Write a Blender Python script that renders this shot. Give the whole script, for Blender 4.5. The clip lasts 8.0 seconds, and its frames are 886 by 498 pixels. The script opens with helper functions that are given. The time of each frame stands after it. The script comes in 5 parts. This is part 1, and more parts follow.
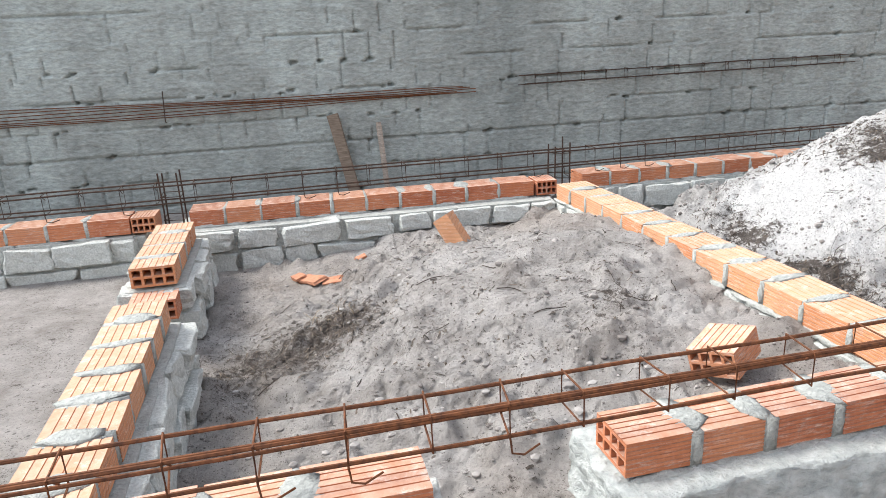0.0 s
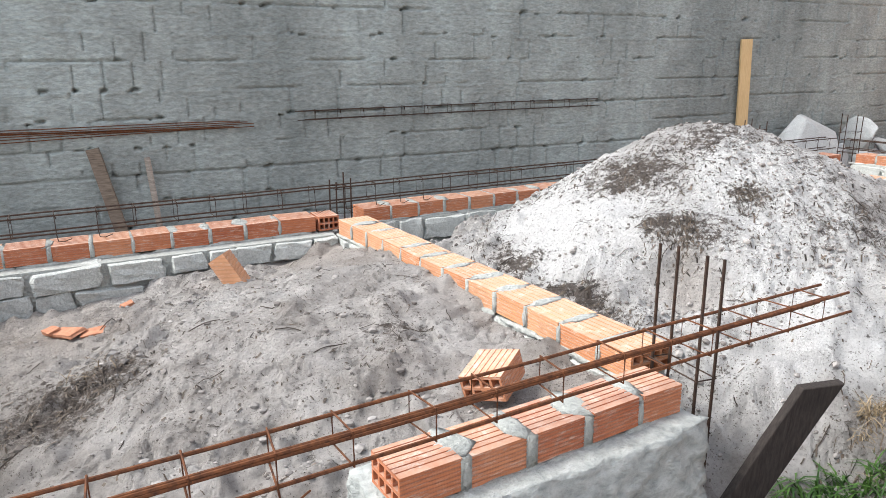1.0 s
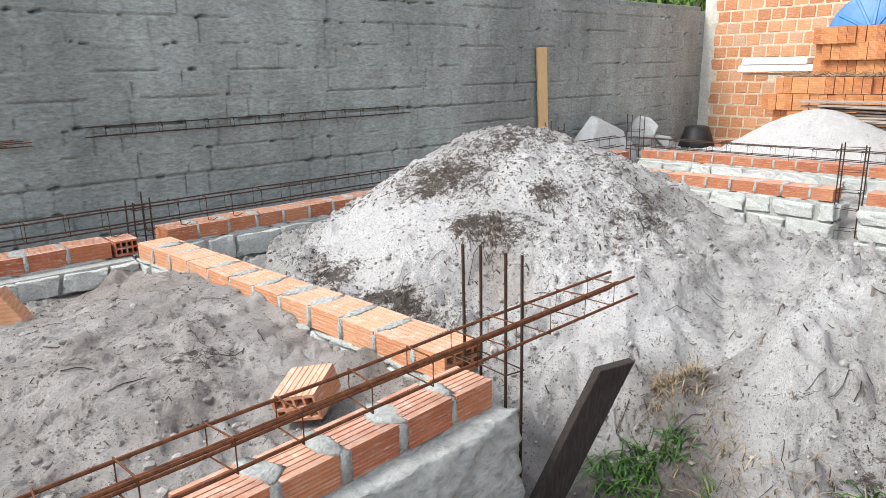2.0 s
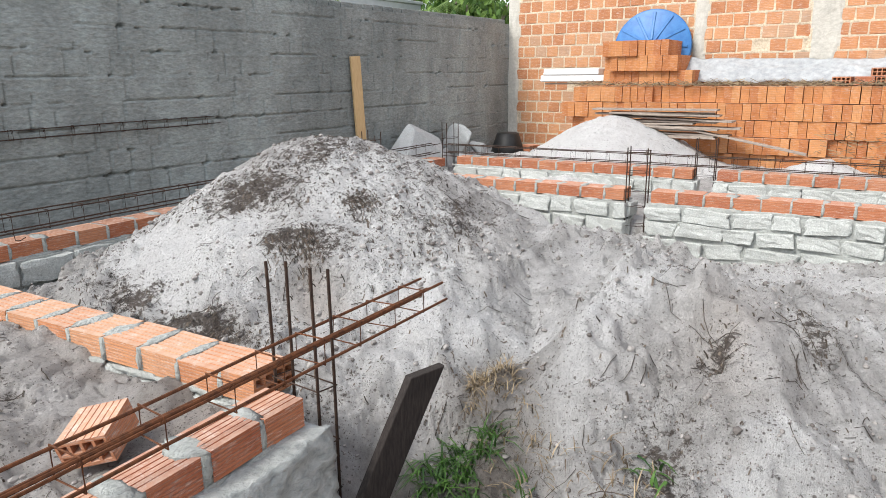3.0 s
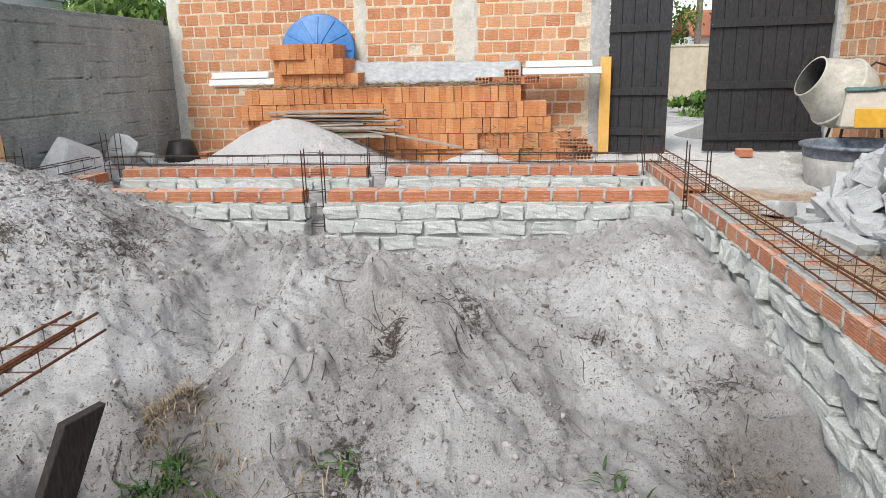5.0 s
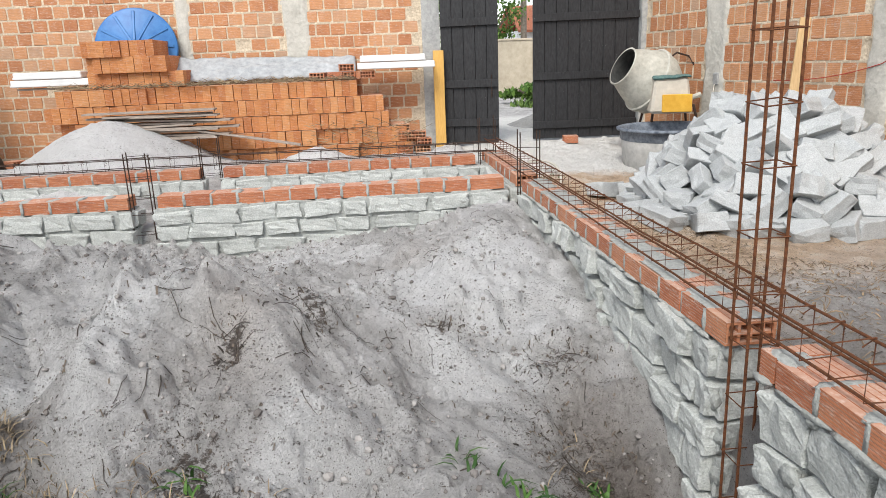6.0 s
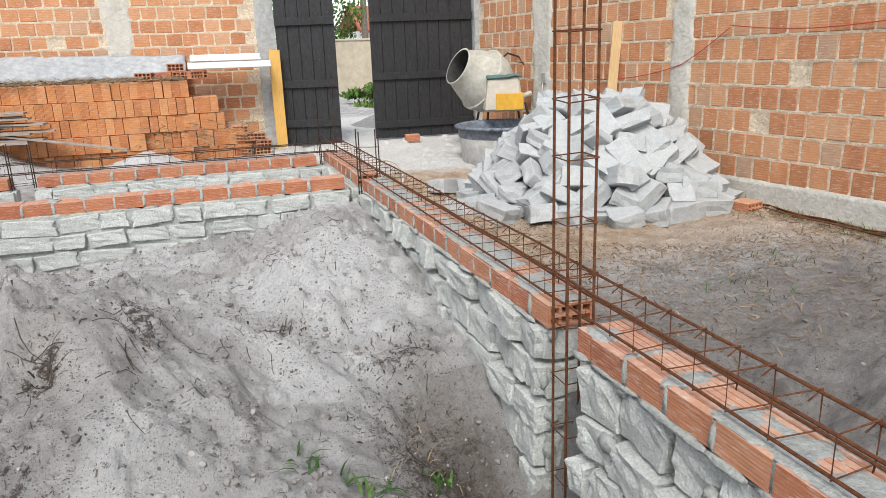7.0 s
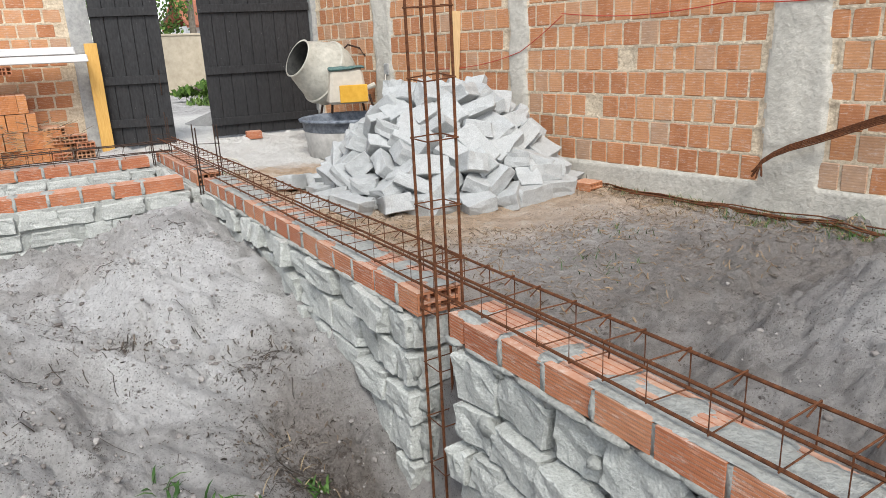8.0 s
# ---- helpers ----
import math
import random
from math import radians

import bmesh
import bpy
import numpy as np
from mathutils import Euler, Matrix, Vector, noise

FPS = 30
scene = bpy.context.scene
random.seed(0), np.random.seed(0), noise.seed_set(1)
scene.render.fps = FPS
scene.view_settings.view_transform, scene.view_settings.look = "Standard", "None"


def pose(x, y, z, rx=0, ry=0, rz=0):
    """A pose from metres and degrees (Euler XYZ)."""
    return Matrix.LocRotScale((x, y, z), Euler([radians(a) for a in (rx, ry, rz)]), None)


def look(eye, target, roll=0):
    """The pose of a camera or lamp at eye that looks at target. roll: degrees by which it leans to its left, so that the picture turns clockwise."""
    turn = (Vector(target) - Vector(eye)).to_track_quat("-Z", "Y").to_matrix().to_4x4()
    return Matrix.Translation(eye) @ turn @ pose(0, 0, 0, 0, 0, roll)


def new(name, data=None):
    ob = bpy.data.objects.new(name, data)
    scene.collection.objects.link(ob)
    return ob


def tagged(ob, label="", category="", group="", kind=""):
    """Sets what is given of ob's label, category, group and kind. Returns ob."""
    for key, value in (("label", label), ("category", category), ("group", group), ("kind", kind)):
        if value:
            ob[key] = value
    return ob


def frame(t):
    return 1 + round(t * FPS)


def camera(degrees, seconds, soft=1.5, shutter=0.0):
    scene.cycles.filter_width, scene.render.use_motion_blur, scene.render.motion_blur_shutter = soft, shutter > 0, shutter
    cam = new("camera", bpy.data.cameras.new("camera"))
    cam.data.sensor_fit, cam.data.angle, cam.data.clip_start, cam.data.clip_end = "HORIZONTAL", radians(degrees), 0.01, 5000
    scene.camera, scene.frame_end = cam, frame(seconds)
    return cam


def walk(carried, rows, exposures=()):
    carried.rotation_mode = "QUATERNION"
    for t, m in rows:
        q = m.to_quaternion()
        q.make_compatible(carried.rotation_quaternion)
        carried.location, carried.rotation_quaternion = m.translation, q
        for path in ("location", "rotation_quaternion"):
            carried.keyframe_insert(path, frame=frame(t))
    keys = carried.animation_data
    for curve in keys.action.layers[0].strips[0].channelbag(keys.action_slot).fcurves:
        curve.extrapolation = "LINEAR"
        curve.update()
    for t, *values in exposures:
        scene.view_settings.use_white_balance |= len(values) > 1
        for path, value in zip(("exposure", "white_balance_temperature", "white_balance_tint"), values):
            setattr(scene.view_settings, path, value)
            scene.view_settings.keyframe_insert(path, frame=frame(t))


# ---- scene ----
cam = camera(65.04, 8.0, soft=0.75)
PATH = [
    (0.0, pose(-0.2462, 0.1220, 0.9241, 72.507, 2.667, -13.285)),
    (0.5, pose(-0.2096, 0.1064, 0.9380, 73.600, 1.635, -23.385)),
    (1.0, pose(-0.1739, 0.1078, 0.9337, 74.793, 0.326, -30.023)),
    (1.5, pose(-0.1257, 0.1022, 0.9258, 75.169, 0.852, -37.183)),
    (2.0, pose(-0.0803, 0.0922, 0.9223, 75.395, 0.989, -44.499)),
    (3.5, pose(0.0000, -0.0000, 0.9397, 75.960, 0.919, -65.498)),
    (4.0, pose(0.0026, -0.0375, 0.9421, 75.994, 1.576, -72.050)),
    (5.5, pose(0.0037, -0.1068, 0.9578, 75.193, 1.299, -90.118)),
    (6.0, pose(0.0070, -0.1314, 0.9391, 74.813, 2.065, -96.755)),
    (6.5, pose(-0.0084, -0.1832, 0.9372, 74.624, 2.195, -102.355)),
    (7.0, pose(-0.0300, -0.2147, 0.9324, 74.413, 1.881, -109.026)),
    (7.5, pose(0.0016, -0.2192, 0.9067, 73.459, 1.678, -116.624)),
    (8.0, pose(0.0790, -0.2154, 0.8772, 73.621, 2.431, -121.890)),
]
walk(cam, PATH, [(0.0, 1.60), (1.2, 1.50), (2.0, 1.35), (4.0, 0.97), (8.0, 0.87)])

# ---- light: bright overcast sky, weak wide sun from behind the walker ----
SUN_EL, SUN_AZ = radians(50), radians(294)      # azimuth clockwise from +y
world = bpy.data.worlds.new("sky")
scene.world = world
world.use_nodes = True
wn = world.node_tree.nodes
sky = wn.new("ShaderNodeTexSky")
sky.sky_type, sky.sun_disc = "NISHITA", False
sky.sun_elevation, sky.sun_rotation = SUN_EL, SUN_AZ
sky.dust_density, sky.air_density, sky.ozone_density = 1.0, 1.0, 1.0
wn["Background"].inputs["Strength"].default_value = 0.15
tint = wn.new("ShaderNodeHueSaturation")
tint.inputs["Saturation"].default_value = 0.36
world.node_tree.links.new(sky.outputs[0], tint.inputs["Color"])
world.node_tree.links.new(tint.outputs[0], wn["Background"].inputs["Color"])
sun = new("sun", bpy.data.lights.new("sun", "SUN"))
sun.data.energy, sun.data.angle, sun.data.color = 1.6, radians(20), (1.0, 0.965, 0.90)
sd = Vector((math.sin(SUN_AZ) * math.cos(SUN_EL), math.cos(SUN_AZ) * math.cos(SUN_EL), math.sin(SUN_EL)))
sun.matrix_world = look(sd * 30, (0, 0, 0))


# ---- materials ----
def mat(name, rough=0.9, metal=0.0):
    m = bpy.data.materials.new(name)
    m.use_nodes = True
    b = m.node_tree.nodes["Principled BSDF"]
    b.inputs["Roughness"].default_value, b.inputs["Metallic"].default_value = rough, metal
    b.inputs["Specular IOR Level"].default_value = 0.3
    return m, m.node_tree.nodes, m.node_tree.links, b


def ramp(n, l, fac, stops):
    r = n.new("ShaderNodeValToRGB")
    while len(r.color_ramp.elements) < len(stops):
        r.color_ramp.elements.new(0.5)
    for e, (p, col) in zip(r.color_ramp.elements, stops):
        e.position, e.color = p, (*col, 1)
    l.new(fac, r.inputs[0])
    return r.outputs[0]


def noise_tex(n, l, scale, detail=6.0, rough=0.6, coord="Object", stretch=None):
    tc = n.new("ShaderNodeTexCoord")
    t = n.new("ShaderNodeTexNoise")
    t.inputs["Scale"].default_value, t.inputs["Detail"].default_value, t.inputs["Roughness"].default_value = scale, detail, rough
    if coord == "World":
        g = n.new("ShaderNodeNewGeometry")
        src = g.outputs["Position"]
    else:
        src = tc.outputs[coord]
    if stretch:
        mp = n.new("ShaderNodeMapping")
        mp.inputs["Scale"].default_value = stretch
        l.new(src, mp.inputs[0])
        src = mp.outputs[0]
    l.new(src, t.inputs["Vector"])
    return t.outputs[0]


def mix(n, l, fac, a, b, mode="MIX"):
    x = n.new("ShaderNodeMix")
    x.data_type, x.blend_type = "RGBA", mode
    for val, i in ((fac, 0), (a, 6), (b, 7)):
        if isinstance(val, (int, float)):
            x.inputs[i].default_value = val
        elif isinstance(val, tuple):
            x.inputs[i].default_value = (*val, 1)
        else:
            l.new(val, x.inputs[i])
    return x.outputs[2]


def bump(n, l, b, height, dist=0.01, strength=1.0, prev=None):
    k = n.new("ShaderNodeBump")
    k.inputs["Distance"].default_value, k.inputs["Strength"].default_value = dist, strength
    l.new(height, k.inputs["Height"])
    if prev:
        l.new(prev, k.inputs["Normal"])
    l.new(k.outputs[0], b.inputs["Normal"])
    return k.outputs[0]


def random_of(n, island=False):
    if island:
        return n.new("ShaderNodeNewGeometry").outputs["Random Per Island"]
    return n.new("ShaderNodeObjectInfo").outputs["Random"]


def brick_material(name, stops, island=False, dirt=(0.45, 0.42, 0.38), dirt_at=(0.56, 0.75)):
    m, n, l, b = mat(name, 0.85)
    base = ramp(n, l, random_of(n, island), stops)
    big = noise_tex(n, l, 9, 5, 0.6, "World")
    col = mix(n, l, 0.30, base, ramp(n, l, big, [(0.3, (0.24, 0.085, 0.04)), (0.7, (0.60, 0.29, 0.14))]), "MIX")
    fine = noise_tex(n, l, 55, 6, 0.7, "World")
    d = ramp(n, l, noise_tex(n, l, 14, 8, 0.72, "World"), [(dirt_at[0], (0, 0, 0)), (dirt_at[1], (1, 1, 1))])
    col = mix(n, l, d, col, dirt)
    wave = n.new("ShaderNodeTexWave")
    wave.bands_direction = "Z"
    wave.inputs["Scale"].default_value, wave.inputs["Distortion"].default_value, wave.inputs["Detail"].default_value = 16.0, 1.2, 3.0
    l.new(n.new("ShaderNodeNewGeometry").outputs["Position"], wave.inputs["Vector"])
    col = mix(n, l, 0.32, col, ramp(n, l, wave.outputs["Fac"], [(0.15, (0.6, 0.57, 0.55)), (0.55, (1, 1, 1))]), "MULTIPLY")
    col = mix(n, l, 0.35, col, ramp(n, l, fine, [(0.25, (0.55, 0.55, 0.55)), (0.7, (1, 1, 1))]), "MULTIPLY")
    up = n.new("ShaderNodeSeparateXYZ")
    l.new(n.new("ShaderNodeNewGeometry").outputs["Normal"], up.inputs[0])
    settle = n.new("ShaderNodeMath")
    settle.operation = "MULTIPLY"
    l.new(ramp(n, l, up.outputs["Z"], [(0.6, (0, 0, 0)), (0.95, (0.6, 0.6, 0.6))]), settle.inputs[0])
    l.new(ramp(n, l, noise_tex(n, l, 20, 8, 0.7, "World"), [(0.3, (0.25, 0.25, 0.25)), (0.65, (1, 1, 1))]), settle.inputs[1])
    col = mix(n, l, settle.outputs[0], col, (0.58, 0.45, 0.36))
    bloom = ramp(n, l, noise_tex(n, l, 15, 9, 0.8, "World", (1, 1, 7)), [(0.53, (0, 0, 0)), (0.66, (0.75, 0.75, 0.75))])
    col = mix(n, l, bloom, col, (0.64, 0.54, 0.47))
    l.new(col, b.inputs["Base Color"])
    bump(n, l, b, fine, 0.004, 0.5)
    return m


def plain(name, a, c, scale=20, rough=0.85, metal=0.0, dist=0.004, strength=0.5, stretch=None, coord="World"):
    m, n, l, b = mat(name, rough, metal)
    f = noise_tex(n, l, scale, 7, 0.65, coord, stretch)
    g = noise_tex(n, l, scale * 0.17, 3, 0.5, coord)
    col = ramp(n, l, f, [(0.3, a), (0.7, c)])
    col = mix(n, l, 0.35, col, ramp(n, l, g, [(0.3, (0.6, 0.6, 0.6)), (0.65, (1, 1, 1))]), "MULTIPLY")
    l.new(col, b.inputs["Base Color"])
    bump(n, l, b, f, dist, strength)
    return m


M = {}
M["brick"] = brick_material("red clay", [(0.0, (0.44, 0.13, 0.065)), (0.5, (0.53, 0.18, 0.085)), (1.0, (0.60, 0.26, 0.14))], dirt_at=(0.6, 0.8))
M["brick_pale"] = brick_material("pale clay", [(0.0, (0.58, 0.24, 0.11)), (0.5, (0.63, 0.29, 0.14)), (1.0, (0.67, 0.36, 0.20))], dirt_at=(0.6, 0.8))
M["wall_brick"] = brick_material("weathered clay", [(0.0, (0.45, 0.18, 0.08)), (0.4, (0.57, 0.255, 0.115)), (0.85, (0.65, 0.345, 0.175)), (1.0, (0.50, 0.36, 0.25))], dirt_at=(0.58, 0.82))
M["wall_brick_rest"] = brick_material("weathered clay courses", [(0.0, (0.45, 0.18, 0.08)), (0.4, (0.57, 0.255, 0.115)), (0.85, (0.65, 0.345, 0.175)), (1.0, (0.50, 0.36, 0.25))], True, dirt_at=(0.58, 0.82))
M["mortar"] = plain("grey mortar", (0.34, 0.355, 0.335), (0.54, 0.555, 0.525), 55, 0.95, dist=0.02, strength=1.0)
M["wall_mortar"] = plain("weathered wall mortar", (0.45, 0.365, 0.265), (0.78, 0.665, 0.50), 40, 0.95, dist=0.015, strength=1.0)
M["grey_block"] = M["grey_block_rest"] = plain("cement washed block", (0.205, 0.222, 0.213), (0.385, 0.413, 0.398), 34, 0.95, dist=0.010, strength=1.0, stretch=(0.7, 0.7, 1.8))
m, n, l, b = M["grey_block"], M["grey_block"].node_tree.nodes, M["grey_block"].node_tree.links, M["grey_block"].node_tree.nodes["Principled BSDF"]
wash_ = b.inputs["Base Color"].links[0].from_socket
runs = noise_tex(n, l, 1.1, 6, 0.65, "World", (1, 1, 0.35))
wash_ = mix(n, l, 0.8, wash_, ramp(n, l, runs, [(0.33, (0.62, 0.64, 0.64)), (0.5, (0.95, 0.96, 0.95)), (0.66, (1.28, 1.33, 1.33))]), "MULTIPLY")
pores = ramp(n, l, noise_tex(n, l, 75, 4, 0.7, "World", (1, 1, 1.5)), [(0.64, (0, 0, 0)), (0.70, (0.6, 0.6, 0.6))])
l.new(mix(n, l, pores, wash_, (0.06, 0.065, 0.065)), b.inputs["Base Color"])
M["raw_concrete"] = plain("raw concrete", (0.46, 0.44, 0.385), (0.63, 0.605, 0.54), 26, 0.95, dist=0.012, strength=1.0)
M["concrete"] = plain("rough concrete", (0.28, 0.285, 0.28), (0.48, 0.48, 0.46), 16, 0.95, dist=0.01, strength=0.8)
M["stone"] = plain("grey granite", (0.39, 0.408, 0.385), (0.69, 0.708, 0.675), 95, 0.85, dist=0.012, strength=1.0)
M["white_stone"] = plain("pale cut granite", (0.33, 0.343, 0.343), (0.535, 0.55, 0.547), 110, 0.85, dist=0.006, strength=1.0)
M["rust"] = plain("rusty steel", (0.055, 0.022, 0.012), (0.20, 0.075, 0.03), 60, 0.8, 0.2, dist=0.001)
M["dark_steel"] = plain("dull dark steel", (0.03, 0.022, 0.018), (0.085, 0.05, 0.035), 60, 0.7, 0.3, dist=0.001)
M["plaster"] = plain("ragged cement plaster", (0.30, 0.322, 0.312), (0.60, 0.622, 0.60), 22, 0.95, dist=0.025, strength=1.0, stretch=(1, 1, 1.6))
M["wood_old"] = plain("old grey wood", (0.22, 0.18, 0.15), (0.48, 0.41, 0.35), 14, 0.9, stretch=(1, 1, 9))
M["wood_wet"] = plain("stained brown wood", (0.10, 0.075, 0.055), (0.27, 0.21, 0.165), 14, 0.9, stretch=(1, 1, 9))
M["wood_dark"] = plain("dark wet wood", (0.018, 0.015, 0.014), (0.055, 0.045, 0.04), 14, 0.95, stretch=(8, 8, 1))
M["wood_new"] = plain("pale pine", (0.55, 0.36, 0.17), (0.70, 0.50, 0.27), 10, 0.8, stretch=(12, 12, 1))
M["wood_yellow"] = plain("yellow pine", (0.60, 0.33, 0.08), (0.72, 0.45, 0.14), 10, 0.8, stretch=(12, 12, 1))


def mesh(name, verts, faces, material=None, smooth=False):
    me = bpy.data.meshes.new(name)
    me.from_pydata(verts, [], faces)
    if material:
        me.materials.append(material)
    if smooth:
        me.shade_smooth()
    return me


def part(name, bm, material, parent=None, label="", smooth=False):
    """Links a bmesh (or a mesh) as one object under its parent."""
    if isinstance(bm, bmesh.types.BMesh):
        me = bpy.data.meshes.new(name)
        bm.to_mesh(me)
        bm.free()
        if smooth:
            me.shade_smooth()
    else:
        me = bm
    if material and not me.materials:
        me.materials.append(material)
    ob = new(name, me)
    if parent:
        ob.parent = parent
    if label:
        tagged(ob, label)
    return ob


def thing(name, m, label, category, group="", kind=""):
    e = new(name)
    e.empty_display_size = 0.1
    e.matrix_world = m
    return tagged(e, label, category, group, kind)


def box(bm, sx, sy, sz, m=None, bevel=0.0):
    """A box of that size, centred, at the pose m; its edges bevelled."""
    r = bmesh.ops.create_cube(bm, size=1, matrix=(m or Matrix()) @ Matrix.Diagonal((sx, sy, sz, 1)))
    if bevel:
        es = list({e for v in r["verts"] for e in v.link_edges})
        bmesh.ops.bevel(bm, geom=es, offset=bevel, segments=1, affect="EDGES")


def rod(bm, pts, radius, sides=6):
    """A round bar through the points."""
    pts = [Vector(p) for p in pts]
    rings = []
    for i, p in enumerate(pts):
        d = (pts[min(i + 1, len(pts) - 1)] - pts[max(i - 1, 0)]).normalized()
        a = d.cross(Vector((0, 0, 1)) if abs(d.z) < 0.9 else Vector((1, 0, 0))).normalized()
        b = d.cross(a)
        rings.append([bm.verts.new(p + (a * math.cos(k * math.tau / sides) + b * math.sin(k * math.tau / sides)) * radius) for k in range(sides)])
    for r, s in zip(rings, rings[1:]):
        for k in range(sides):
            bm.faces.new((r[k], r[(k + 1) % sides], s[(k + 1) % sides], s[k]))
    bm.faces.new(rings[0][::-1]), bm.faces.new(rings[-1])


# ---- value noise for relief ----
LAT = np.random.RandomState(7).rand(256, 256)


def vnoise(x, y):
    xi, yi = np.floor(x).astype(int), np.floor(y).astype(int)
    fx, fy = x - xi, y - yi
    fx, fy = fx * fx * (3 - 2 * fx), fy * fy * (3 - 2 * fy)
    g = lambda a, b: LAT[a % 256, b % 256]
    return (g(xi, yi) * (1 - fx) + g(xi + 1, yi) * fx) * (1 - fy) + (g(xi, yi + 1) * (1 - fx) + g(xi + 1, yi + 1) * fx) * fy


def fbm(x, y, s, octaves=4):
    v, a = 0, 0.5
    for k in range(octaves):
        v, a, s = v + a * (vnoise(x * s + 17.3 * k, y * s + 9.1 * k) - 0.5) * 2, a * 0.5, s * 2.03
    return v


def bell(x, y, cx, cy, rx, ry, turn=0.0):
    c, s = math.cos(radians(turn)), math.sin(radians(turn))
    u, v = ((x - cx) * c + (y - cy) * s) / rx, (-(x - cx) * s + (y - cy) * c) / ry
    return np.exp(-(u * u + v * v))


def heap(x, y, cx, cy, rx, ry, turn=0.0, soft=0.12):
    """A tipped heap: straight flanks, rounded at the top and the foot."""
    c, s = math.cos(radians(turn)), math.sin(radians(turn))
    u, v = ((x - cx) * c + (y - cy) * s) / rx, (-(x - cx) * s + (y - cy) * c) / ry
    d = 1 - np.sqrt(u * u + v * v + soft * soft)
    return np.log1p(np.exp(np.clip(d * 12, -40, 40))) / 12


def crest(x, y, pts, width):
    """A sharp-backed ridge along the line through the points."""
    best = np.full_like(x, 9.0)
    for (ax, ay), (bx, by) in zip(pts, pts[1:]):
        q = (bx - ax) ** 2 + (by - ay) ** 2
        t = np.clip(((x - ax) * (bx - ax) + (y - ay) * (by - ay)) / q, 0, 1)
        best = np.minimum(best, np.hypot(x - ax - t * (bx - ax), y - ay - t * (by - ay)))
    return np.clip(1 - best / width, 0, 1) ** 1.3


def step(v, a, b):
    t = np.clip((v - a) / (b - a), 0, 1)
    return t * t * (3 - 2 * t)


def room(x, y, x0, x1, y0, y1, s=0.05):
    return step(x, x0 - s, x0 + s) * (1 - step(x, x1 - s, x1 + s)) * step(y, y0 - s, y0 + s) * (1 - step(y, y1 - s, y1 + s))


